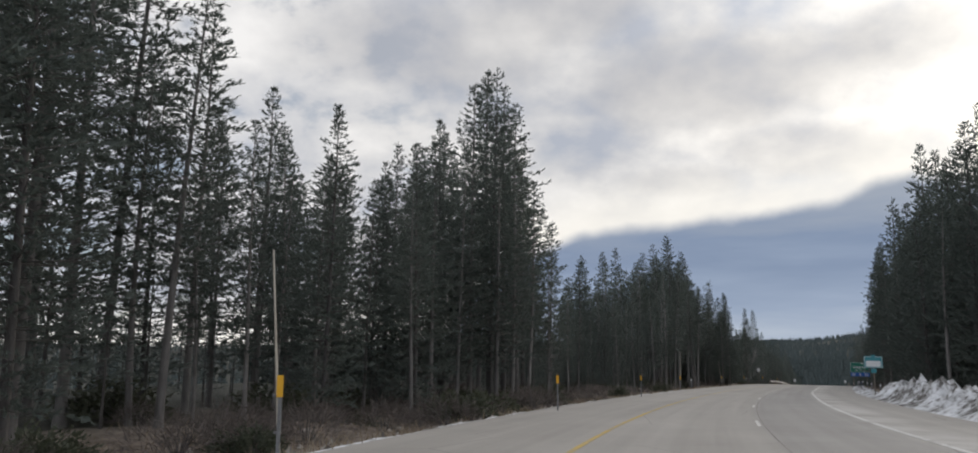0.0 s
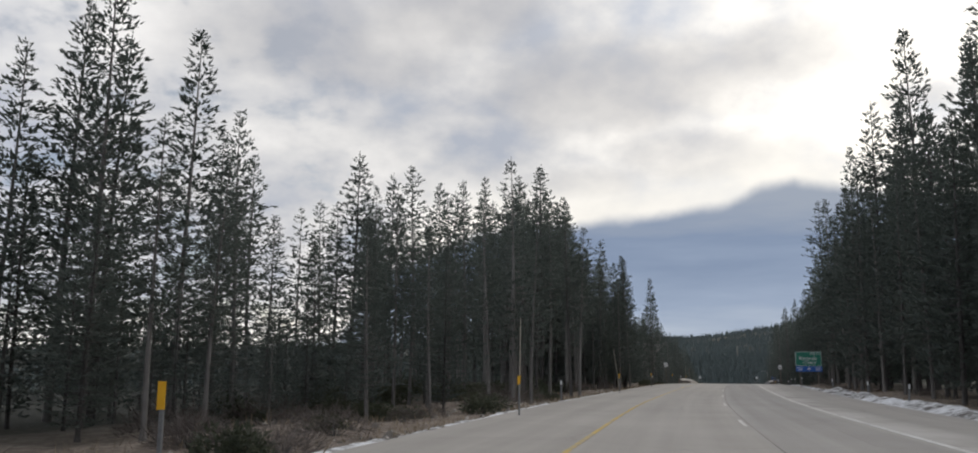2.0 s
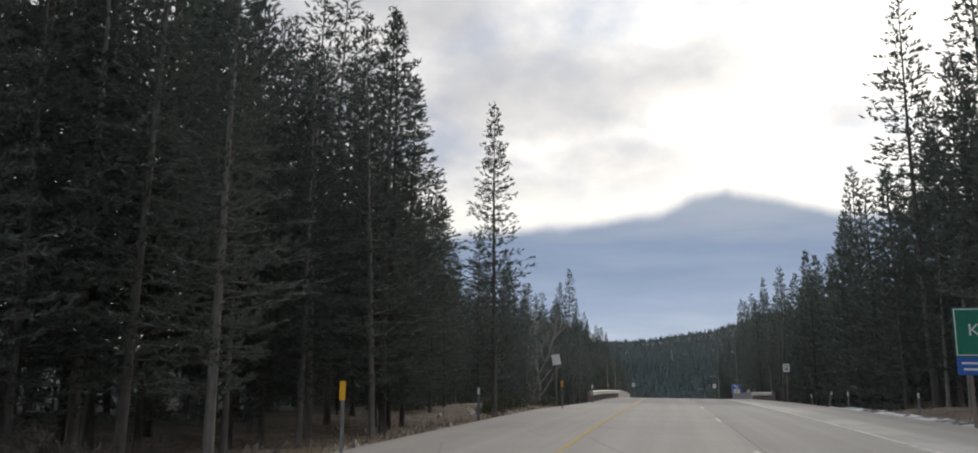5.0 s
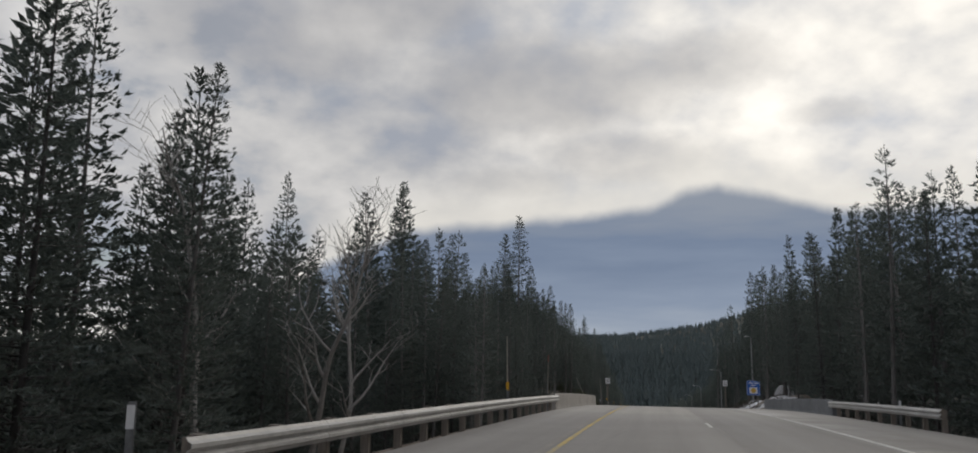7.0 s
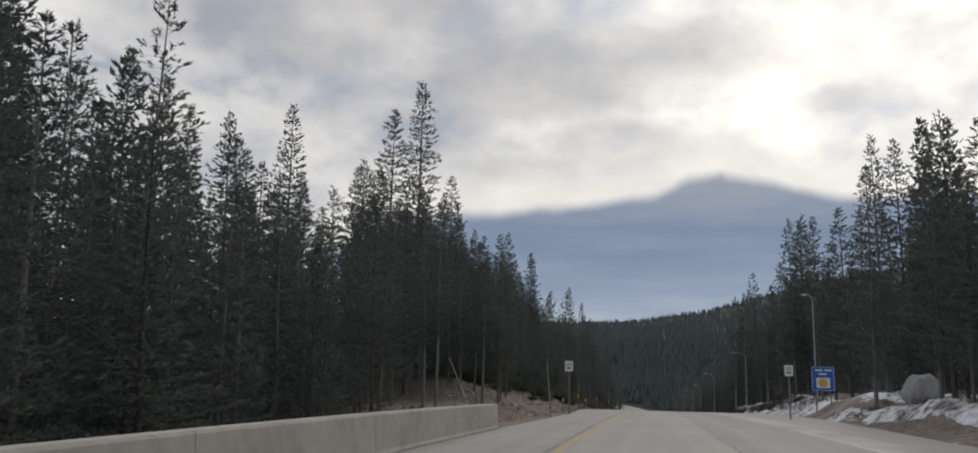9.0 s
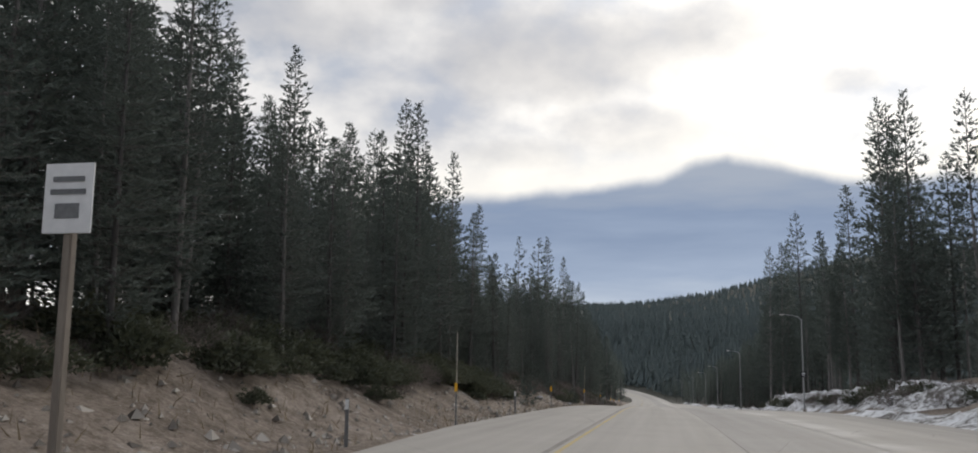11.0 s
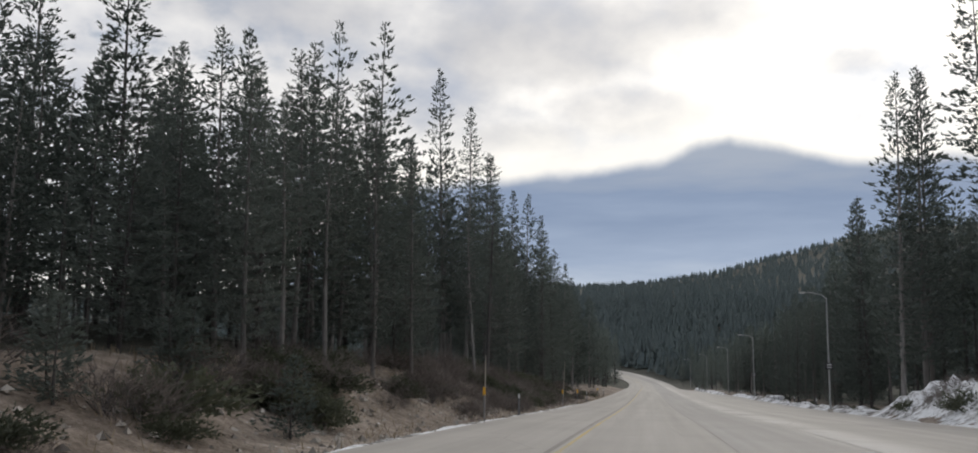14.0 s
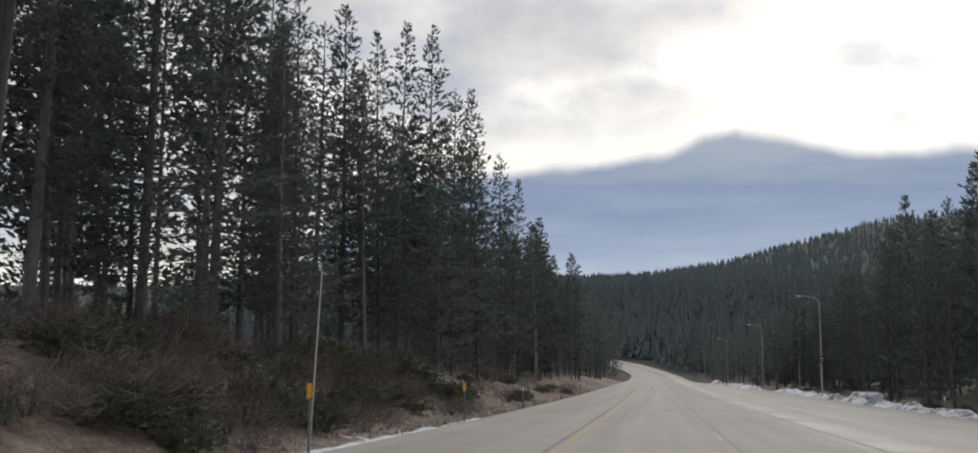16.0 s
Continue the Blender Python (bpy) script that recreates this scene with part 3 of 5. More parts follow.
def kites(rng, start, axis, length, half, cross):
    """Needle-clad twigs: flat pointed sprays along axis, turned up at the tip; cross adds a second one at right angles."""
    n = len(start)
    d = axis / (np.linalg.norm(axis, axis=1)[:, None] + 1e-9)
    w = np.cross(d, rng.normal(0, 0.8, (n, 3)) + np.array((0, 0, 1.0)))
    w /= np.linalg.norm(w, axis=1)[:, None] + 1e-9
    tip = start + d * length[:, None]
    tip[:, 2] += 0.18 * length
    mid = start + d * (length * rng.uniform(0.4, 0.62, n))[:, None]
    out = []
    for side, share in ((w, 1.0), (np.cross(d, w), 0.75))[:2 if cross else 1]:
        s = side * (half * share * rng.uniform(0.65, 1.35, n))[:, None]
        t = side * (half * share * rng.uniform(0.65, 1.35, n))[:, None]
        out += [np.stack([start, mid - s, tip], 1), np.stack([start, tip, mid + t], 1)]
    return np.concatenate(out).reshape(-1, 3), d


def conifer_meshes(seed, h, bare, radius, peak=0.2, gap=0.42, per=5, tufts=4.0, size=0.34, half=0.06, needles=5, needle=0.16, wide=0.045, cross=False, droop=0.25, lift=0.25, ragged=0.35, top=0.12, bend=0.15, dead=10, trunk_r=None, inside=0.12, power=0.82, fine=False):
    """Trunk and crown of a conifer h metres high whose live crown begins at the share bare of its height."""
    rng = np.random.default_rng(seed)
    tr = trunk_r or 0.0062 * h + 0.02
    phase, sway = rng.uniform(0, 6.28), bend * rng.uniform(0.3, 1.0)

    def stem(z):
        f = np.asarray(z) / h
        return np.stack([sway * np.sin(f * 3 + phase) - sway * np.sin(phase), sway * np.cos(f * 2.3 + phase) - sway * np.cos(phase), np.asarray(z, float)], -1)

    zs = np.concatenate([[-0.5, 0.0, 0.4], np.linspace(1.2, h, 13)])
    rs = np.interp(zs, [-0.5, 0, 0.4, h * 0.5, h], [tr * 1.5, tr * 1.3, tr * 1.05, tr * 0.62, 0.012])
    sides, tv, tf = 8, [], []
    for z, r, c in zip(zs, rs, stem(zs)):
        a = np.arange(sides) * math.tau / sides
        tv += np.stack([c[0] + r * np.cos(a), c[1] + r * np.sin(a), 0 * a + z], 1).tolist()
    for i in range(len(zs) - 1):
        for k in range(sides):
            tf.append((i * sides + k, i * sides + (k + 1) % sides, (i + 1) * sides + (k + 1) % sides, (i + 1) * sides + k))

    def limb(p, q, r):
        d = q - p
        w = np.cross(d, (0.3, 0.2, 1.0))
        w = w / (np.linalg.norm(w) + 1e-9)
        v = np.cross(d, w)
        v = v / (np.linalg.norm(v) + 1e-9)
        b = len(tv)
        for k in range(3):
            a = k * 2.094
            tv.append((p + r * (w * math.cos(a) + v * math.sin(a))).tolist())
        tv.append(q.tolist())
        for k in range(3):
            tf.append((b + k, b + (k + 1) % 3, b + 3))

    for _ in range(dead):      # dead snags under the crown
        z = rng.uniform(0.08, max(bare, 0.2) * 1.15) * h
        a, ln = rng.uniform(0, 6.28), rng.uniform(0.3, 1.3) * radius * 0.5
        p = stem(z)
        q = p + np.array((math.cos(a) * ln, math.sin(a) * ln, rng.uniform(-0.35, 0.20) * ln))
        limb(p, q, 0.013)
        if fine:
            m = p + (q - p) * rng.uniform(0.4, 0.7)
            limb(m, m + (q - p) * 0.35 + rng.normal(0, 0.12, 3), 0.007)
    up = np.array((0, 0, 1.0))
    starts, heads, reaches = [], [], []
    z = bare * h
    lump = rng.uniform(0, 6.28, 3)
    while z < h * 0.985:
        f = (z / h - bare) / (1 - bare)                  # 0 at the crown's foot, 1 at the tip
        prof = min(1.0, (f + 0.12) / (peak + 0.12)) if f < peak else max(0.0, (1 - f) / (1 - peak)) ** power
        reach = radius * prof + top
        n = max(3, int(round(per * (0.7 + 0.6 * rng.random()))))
        a0 = rng.uniform(0, 6.28)
        for k in range(n):
            if rng.random() < 0.10:
                continue
            a = a0 + k * math.tau / n + rng.normal(0, 0.25)
            p = stem(min(z + rng.uniform(-0.5, 0.5) * gap, h * 0.985))
            uneven = 1 + ragged * 0.45 * math.sin(a + z * 0.9 + lump[0]) * math.sin(z * 1.7 + lump[1])
            ln = reach * rng.uniform(1 - ragged, 1 + ragged * 0.5) * uneven
            el = np.interp(f, [0, 0.5, 0.85, 1], [-droop, 0.05 - droop * 0.3, 0.26, 0.85]) + rng.normal(0, 0.12)
            d = np.array((math.cos(a) * math.cos(el), math.sin(a) * math.cos(el), math.sin(el)))
            curl = ln * (0.18 if f < 0.6 else 0.10)            # tips turn up
            tip = p + d * ln * 0.97 + up * curl
            if fine or ln > 1.2:
                mid = p + d * ln * 0.6 + up * curl * 0.3
                limb(p, mid + (mid - p) * 0.15, 0.007 + 0.009 * ln)
                if fine:
                    limb(mid, tip, 0.005 + 0.004 * ln)
            m = 1 + int(ln * tufts + rng.random())
            q = np.concatenate([[0.93], inside + (0.95 - inside) * rng.random(m) ** 0.75])
            side = np.cross(d, up)
            off = np.concatenate([[0.0], rng.normal(0, 0.15, m) * (1.25 - q[1:]) * min(ln, 1.8)])
            starts.append(p + d * (ln * q)[:, None] + up * (curl * q ** 2)[:, None] + side * off[:, None] + rng.normal(0, 0.035, (m + 1, 3)))
            heads.append(d * 0.75 + side * (np.sign(off) * rng.uniform(0.1, 0.9, m + 1))[:, None] + up * rng.normal(lift, 0.32, m + 1)[:, None])
            reaches.append(size * rng.uniform(0.65, 1.3, m + 1) * np.interp(f, [0, 0.6, 0.9, 1], [1, 0.95, 0.7, 0.45]))
        z += gap * rng.uniform(0.7, 1.3)
    starts, heads, reaches = np.concatenate(starts), np.concatenate(heads), np.concatenate(reaches)
    sprays, d = kites(rng, starts, heads, reaches, half * np.clip(reaches / size, 0.4, 1.0), cross)
    d, at, reach = np.repeat(d, needles, 0), np.repeat(starts, needles, 0), np.repeat(reaches, needles)
    at = at + d * (reach * rng.uniform(0.05, 0.95, len(at)))[:, None]
    leader = np.repeat(stem(np.linspace(h * 0.93, h * 0.995, 7)), 3, 0)
    loose = blades(rng, np.concatenate([at, leader]), np.concatenate([d, np.tile(up, (21, 1))]), needle, wide, 0.62)
    return tv, tf, np.concatenate([sprays, loose])


def mesh_of(name, verts, faces, mat, smooth_shade=False):
    me = bpy.data.meshes.new(name)
    me.from_pydata(verts, [], faces)
    if smooth_shade:
        me.polygons.foreach_set("use_smooth", [True] * len(me.polygons))
    me.materials.append(mat)
    me.update()
    return me


def tri_mesh(name, tri, mat):
    me = bpy.data.meshes.new(name)
    n = len(tri)
    me.vertices.add(n)
    me.vertices.foreach_set("co", np.asarray(tri, np.float32).ravel())
    me.loops.add(n)
    me.loops.foreach_set("vertex_index", np.arange(n, dtype=np.int32))
    me.polygons.add(n // 3)
    me.polygons.foreach_set("loop_start", np.arange(0, n, 3, dtype=np.int32))
    me.materials.append(mat)
    me.update(calc_edges=True)
    return me


# kind: height, bare share, radius and habit; each kind comes in a few individuals
HABITS = {
    "fir": dict(h=20.0, bare=0.06, radius=3.2, peak=0.16, tufts=3.4, per=7, gap=0.42, droop=0.10, ragged=0.42, dead=6, inside=0.08, size=0.40, half=0.085, power=0.9),
    "spire": dict(h=22.0, bare=0.12, radius=2.6, peak=0.16, tufts=3.5, per=7, gap=0.42, droop=0.06, ragged=0.42, dead=14, inside=0.08, size=0.38, half=0.08, power=0.85),
    "lodgepole": dict(h=21.0, bare=0.34, radius=2.0, peak=0.34, tufts=3.8, per=6, droop=0.02, ragged=0.55, gap=0.42, dead=42, inside=0.14, bend=0.35, trunk_r=0.15, size=0.38, half=0.085),
    "tall": dict(h=26.0, bare=0.40, radius=2.3, peak=0.30, tufts=3.6, per=6, droop=0.04, ragged=0.6, gap=0.46, dead=56, inside=0.16, bend=0.35, trunk_r=0.19, size=0.40, half=0.085),
    "sparse": dict(h=22.0, bare=0.20, radius=2.35, peak=0.26, tufts=2.9, droop=0.02, lift=0.42, ragged=0.6, gap=0.50, per=5, dead=30, inside=0.40, bend=0.3, size=0.46, half=0.095),
    "young": dict(h=6.0, bare=0.03, radius=1.5, peak=0.05, tufts=4.0, gap=0.26, needle=0.14, wide=0.04, droop=0.0, dead=0, half=0.07, inside=0.05),
}
TREE_LABEL = {
    "fir": "dense dark green fir tree at the forest edge", "spire": "slender dark green conifer with a pointed spire",
    "lodgepole": "lodgepole pine with a bare grey trunk and high crown", "tall": "tall pine with a long bare trunk and open crown",
    "sparse": "open-branched pine with sky showing through its crown", "young": "young bushy green conifer in the roadside brush",
}
MODELS, FINE, PLAIN = {}, {}, {}
for kind_no, (kind, habit) in enumerate(HABITS.items()):
    skin = BARK if kind in ("fir", "young", "tall") else PALE_BARK
    medium = {"needles": 2, "needle": 0.20, "wide": 0.05, "cross": True, "tufts": habit["tufts"] * 1.15, "half": habit["half"] * 1.0, "size": habit.get("size", 0.34) * 0.92}
    close = {"needles": 6, "needle": 0.17, "wide": 0.045, "half": habit["half"] * 0.6, "size": habit.get("size", 0.34) * 0.8, "tufts": habit["tufts"] * 1.55, "fine": True}
    coarse = {"needles": 1, "needle": 0.32, "wide": 0.08, "cross": True, "tufts": habit["tufts"] * 0.62, "size": 0.56, "half": 0.135, "dead": habit["dead"] // 2}
    for store, change, count in ((MODELS, medium, 3), (FINE, close, 0 if kind == "young" else 3), (PLAIN, coarse, 0 if kind == "young" else 2)):
        for v in range(count):
            tv, tf, tri = conifer_meshes(100 * kind_no + v, **{**habit, **change})
            store.setdefault(kind, []).append((mesh_of("trunk", tv, tf, skin, True), tri_mesh("crown", tri, NEEDLES), habit["h"]))


def plant(kind, s, u, height, rng, spread=1.0):
    near = kind in FINE and s < 412 and (-20.0 if 196 < s < 262 or s < 60 else -15.5) < u < 13.5
    remote = kind in PLAIN and (s > 450 or u > 32.0)
    trunk, crown, h = PLAIN[kind][int(rng.integers(2))] if remote else FINE[kind][int(rng.integers(3))] if near else MODELS[kind][int(rng.integers(3))]
    p = road_xyz(s, u)
    z = land(np.array([p[0]]), np.array([p[1]]))[0]
    k = height / h
    w = k ** 0.75 * spread * rng.uniform(0.88, 1.12)
    tree = new(kind + "_tree" if kind in ("fir",) else {"spire": "spruce_tree", "lodgepole": "pine_tree", "tall": "pine_tree", "sparse": "pine_tree", "young": "young_conifer"}[kind])
    tree.matrix_world = pose(p[0], p[1], z, rng.normal(0, 0.9), rng.normal(0, 0.9), rng.uniform(0, 360)) @ Matrix.Diagonal((w, w, k, 1))
    for name, me in (("trunk", trunk), ("crown", crown)):
        ob = new(name, me)
        ob.parent = tree
    return tagged(tree, TREE_LABEL[kind], "tree", "roadside conifers")


# the trees that stand out against the sky, stretch by stretch: kind, s, u, height of the top over the road
KEY_NEAR_LEFT = [
    ("tall", 49.3, -14.6, 21.5), ("tall", 49.8, -13.2, 19.5), ("tall", 50.4, -12.7, 16.0), 
    ("tall", 103.2, -8.8, 13.4), ("lodgepole", 103.8, -8.3, 12.2), ("tall", 106.2, -12.1, 15.4), ("lodgepole", 107.4, -11.3, 15.0),
    ("fir", 12.4, -12.2, 14.5), ("fir", 21.0, -10.2, 9.3), ("spire", 39.0, -12.0, 17.0), ("tall", 42.3, -12.0, 19.0), ("tall", 46.0, -12.5, 19.5), ("fir", 24.0, -18.9, 12.1), ("spire", 26.5, -18.0, 10.5), ("fir", 29.6, -10.9, 10.7), ("fir", 41.1, -14.4, 15.6), ("spire", 45.4, -13.9, 20.3), ("sparse", 51.1, -13.9, 20.0),
    ("sparse", 51.7, -11.1, 11.8), ("spire", 66.9, -18.5, 15.7), ("spire", 73.0, -19.7, 15.8), ("sparse", 86.3, -10.2, 9.5), ("sparse", 87.6, -8.2, 10.1), ("fir", 87.5, -18.9, 14.5),
    ("sparse", 88.0, -9.3, 13.6), ("tall", 121.3, -17.3, 21.2), ("lodgepole", 84.1, -24.1, 16.4), ("lodgepole", 91.8, -16.5, 14.5), ("lodgepole", 102.0, -14.9, 16.1), ("fir", 102.9, -23.1, 17.2), ("spire", 114.6, -15.6, 18.8), ("fir", 115.6, -23.5, 19.3),
    ("tall", 118.8, -14.5, 21.0), ("spire", 120.2, -22.8, 20.6), ("spire", 126.4, -8.2, 11.0), ("lodgepole", 126.8, -16.6, 23.7), ("spire", 130.7, -14.2, 20.2),
]
KEY_OVERPASS_LEFT = [
    ("sparse", 229.5, -18.5, 15.7), ("lodgepole", 218.1, -21.7, 16.3), ("fir", 220.5, -19.5, 13.5), ("lodgepole", 216.5, -17.5, 12.5), ("lodgepole", 213.5, -16.0, 11.5), ("spire", 223.0, -21.7, 16.5),
    ("spire", 146.0, -13.4, 16.0), ("fir", 149.5, -15.6, 17.5), ("spire", 152.0, -17.6, 19.0), ("lodgepole", 141.6, -12.6, 17.5), ("fir", 140.0, -9.6, 15.2), ("fir", 138.4, -9.2, 14.6), ("fir", 143.3, -10.2, 13.8), ("lodgepole", 137.0, -11.2, 15.4), ("fir", 141.8, -10.8, 14.6), ("spire", 135.1, -8.3, 12.7), ("lodgepole", 138.1, -15.7, 22.2), ("spire", 144.4, -6.7, 13.0), ("sparse", 202.4, -9.5, 7.7), ("spire", 221.3, -30.8, 19.4),
    ("fir", 227.2, -39.7, 22.5), ("fir", 225.5, -37.0, 20.3), ("spire", 226.3, -21.4, 19.6), ("spire", 226.9, -22.0, 19.0), ("fir", 253.2, -28.2, 19.7), ("spire", 255.2, -24.6, 20.8), ("fir", 258.9, -18.7, 21.6),
    ("spire", 261.2, -17.3, 24.6), ("spire", 264.4, -39.4, 25.1), ("spire", 268.8, -16.6, 19.3), ("fir", 275.9, -27.5, 22.6), ("spire", 289.8, -18.7, 19.3),
    ("fir", 294.0, -13.5, 17.3), ("spire", 306.8, -18.4, 22.6), ("fir", 312.1, -12.4, 10.4), ("spire", 312.2, -16.0, 20.2), ("fir", 319.0, -20.3, 22.3),
]
KEY_CUT_LEFT = [
    ("fir", 347.7, -20.1, 18.0), ("spire", 351.8, -28.0, 22.5), ("sparse", 353.5, -33.0, 26.1), ("fir", 359.9, -22.1, 20.7), ("sparse", 366.8, -19.2, 24.4), ("sparse", 367.2, -16.4, 24.4),
    ("fir", 377.9, -17.6, 20.1), ("fir", 383.5, -19.6, 22.0), ("spire", 383.7, -14.5, 24.6), ("spire", 384.7, -16.6, 28.3), ("fir", 386.1, -13.2, 20.7), ("spire", 389.2, -23.4, 23.6),
    ("tall", 392.0, -14.6, 23.0), ("lodgepole", 394.0, -16.2, 21.0), ("fir", 395.0, -13.1, 16.1), ("fir", 407.8, -16.4, 21.8), ("fir", 418.4, -13.0, 20.7), ("spire", 419.0, -17.2, 26.0), ("spire", 419.6, -15.2, 25.6), ("fir", 429.9, -14.1, 24.9),
    ("spire", 438.6, -12.4, 19.5), ("fir", 460.0, -13.0, 20.0), ("fir", 496.8, -17.4, 21.4),
]
KEY_RIGHT = [
    ("fir", 79.6, 17.0, 20.9), ("fir", 92.3, 20.0, 25.1), ("fir", 99.6, 18.0, 22.7), ("spire", 106.0, 19.5, 25.0), ("fir", 112.0, 21.5, 28.0), ("fir", 118.0, 17.2, 24.5), ("fir", 133.0, 21.0, 30.0), ("fir", 140.0, 18.5, 26.0), ("fir", 146.0, 21.5, 28.0),
    ("fir", 57.0, 20.0, 26.5), ("fir", 64.5, 22.5, 24.0), ("spire", 78.0, 18.5, 22.0),
    ("fir", 99.4, 19.0, 26.6), ("fir", 123.9, 15.7, 26.6), ("fir", 127.6, 20.6, 35.4), ("spire", 154.9, 17.6, 30.7), ("tall", 164.5, 15.3, 26.0), ("fir", 187.9, 17.0, 20.7),
    ("sparse", 203.8, 12.1, 14.4), ("sparse", 204.6, 11.0, 11.4), ("fir", 219.2, 11.8, 12.6), ("spire", 152.1, 14.9, 23.4), ("fir", 321.5, 21.2, 27.1), ("spire", 328.4, 20.8, 29.2), ("spire", 282.1, 20.7, 25.9), ("fir", 292.0, 25.4, 28.6), ("fir", 303.9, 35.3, 34.7), ("spire", 309.8, 33.9, 37.3), ("fir", 340.0, 24.0, 32.8),
    ("fir", 351.9, 23.6, 27.1), ("fir", 355.1, 29.4, 36.0), ("spire", 357.4, 22.8, 20.6), ("spire", 368.4, 24.7, 24.2), ("tall", 379.1, 22.4, 30.5), ("fir", 382.8, 27.1, 28.4),
    ("spire", 385.4, 18.6, 26.3), ("spire", 388.0, 21.0, 27.6), ("spire", 391.5, 22.6, 28.5), ("fir", 411.6, 21.9, 22.5), ("fir", 421.6, 24.3, 24.6), ("fir", 503.9, 40.0, 31.0),
]
rng = np.random.default_rng(7)
spots = []


def land_su(s, u):
    """Height of the ground over the road's own height, and the road's."""
    p = road_xyz(s, u)
    return float(land(np.array([p[0]]), np.array([p[1]]))[0] - p[2])


for kind, s, u, top in KEY_NEAR_LEFT + KEY_OVERPASS_LEFT + KEY_CUT_LEFT + KEY_RIGHT:
    plant(kind, s, u, top - land_su(s, u), rng)
    spots.append((s, u))


# height that the forest reaches over the road, every ten metres along it, at four depths to either hand
CREST_LEFT_11 = [26, 26, 7.8, 11.1, 16.2, 12.8, 7.9, 8.1, 9.5, 11.7, 14.6, 16.5, 14.6, 12.3, 11.6, 12, 12.4, 12.9, 10.3, 6.3, 9.8, 9.2, 8.4, 8.9, 12.6, 12.3, 13, 13.8, 11.2, 12.4, 13, 9.6, 9.1, 9.6, 12.6, 15.3, 12.5, 13.8, 15.8, 15.2, 18.8, 19.4, 18.5, 17.5, 16.9, 16.4, 16.3, 16.8, 17.7, 26]
CREST_LEFT_14 = [26, 26, 8.2, 11.2, 15.5, 19.3, 11.5, 7.8, 11.6, 11.3, 15.1, 17.8, 20, 18.8, 16, 13.7, 13.1, 13.6, 14.1, 7.8, 8.2, 12.1, 11.2, 9.6, 11.5, 16, 15.8, 15.7, 10.8, 14.8, 16.6, 16.6, 10.9, 10.9, 12.8, 16.5, 19.7, 13.5, 23, 19.1, 18.8, 22.8, 24.2, 24.3, 23.4, 22.3, 21.3, 20.6, 20, 20.1]
CREST_LEFT_18 = [26, 26, 26, 10.6, 14.3, 19.4, 17.4, 13.5, 9.3, 13.2, 15.5, 16.6, 19.2, 22.2, 23.2, 22.3, 19.4, 16.9, 15.5, 9.8, 10.2, 11, 15.5, 13.4, 12.7, 13.9, 21.5, 22.4, 17.6, 16.9, 18.7, 21, 21.4, 12.9, 14.1, 15.9, 19.4, 22.4, 19.7, 24.1, 24.3, 23.3, 25.8, 26, 26, 26, 26, 26, 26, 26]
CREST_LEFT_24 = [26, 26, 26, 15.1, 13.7, 17.9, 21.6, 17.4, 17.3, 11, 15.5, 18.5, 19.8, 19.9, 21.5, 24.7, 26, 26, 26, 25.6, 9.8, 13.9, 12.1, 18.8, 17.5, 16.9, 16.2, 20.5, 25.5, 21, 22.4, 25.8, 25.3, 26, 16.9, 16.7, 19.8, 21.8, 23.5, 19.1, 26, 26, 26, 26, 26, 26, 26, 26, 26, 26]
CREST_RIGHT_13 = [26, 26, 26, 26, 26, 26, 16.3, 17.3, 19.2, 18, 20.7, 21.1, 21.3, 20.2, 19.6, 18.9, 17.7, 13.4, 13.5, 13.6, 14.5, 14.1, 12.5, 14.2, 13.8, 16.1, 16.1, 16.3, 17.5, 16.3, 15.3, 14.2, 12.4, 11.2, 10.7, 10.6, 11.1, 11.5, 11.9, 11.7, 10.9, 10.5, 10.4, 10.4, 10.4, 10.4, 10.5, 10.5, 10.5, 10.6]
CREST_RIGHT_17 = [26, 26, 26, 26, 26, 26, 26, 26, 22.8, 22, 23, 25.9, 26, 26, 26, 26, 26, 26, 23.4, 19.4, 17.7, 17.2, 18.7, 15.3, 17.9, 17.4, 19.9, 21.6, 20.9, 21.1, 23.4, 22.6, 22.3, 20.4, 17.9, 17.1, 15.5, 14.5, 14.2, 14.2, 14.6, 14.2, 13.9, 13.3, 13, 13, 13, 13, 13, 13]
CREST_RIGHT_21 = [26, 26, 26, 26, 26, 26, 26, 26, 26, 26, 26, 26, 26, 26, 26, 26, 26, 26, 26, 26, 21.3, 24.9, 22.2, 21.2, 20.3, 19.6, 20.7, 23.4, 25.9, 26, 25.4, 26, 26, 26, 26, 23.1, 21.9, 23.5, 21.6, 19.8, 18.6, 21.5, 18.2, 17.3, 16.8, 16.1, 15.6, 15.4, 15.4, 15.4]
CREST_RIGHT_27 = [26, 26, 26, 26, 26, 26, 26, 26, 26, 26, 26, 26, 26, 26, 26, 26, 26, 26, 26, 26, 26, 26, 26, 26, 26, 26, 26, 24.1, 26, 26, 26, 26, 26, 26, 26, 26, 26, 26, 26, 26, 26, 26, 26, 26, 22.4, 21.8, 21.8, 21, 20.3, 19.7]


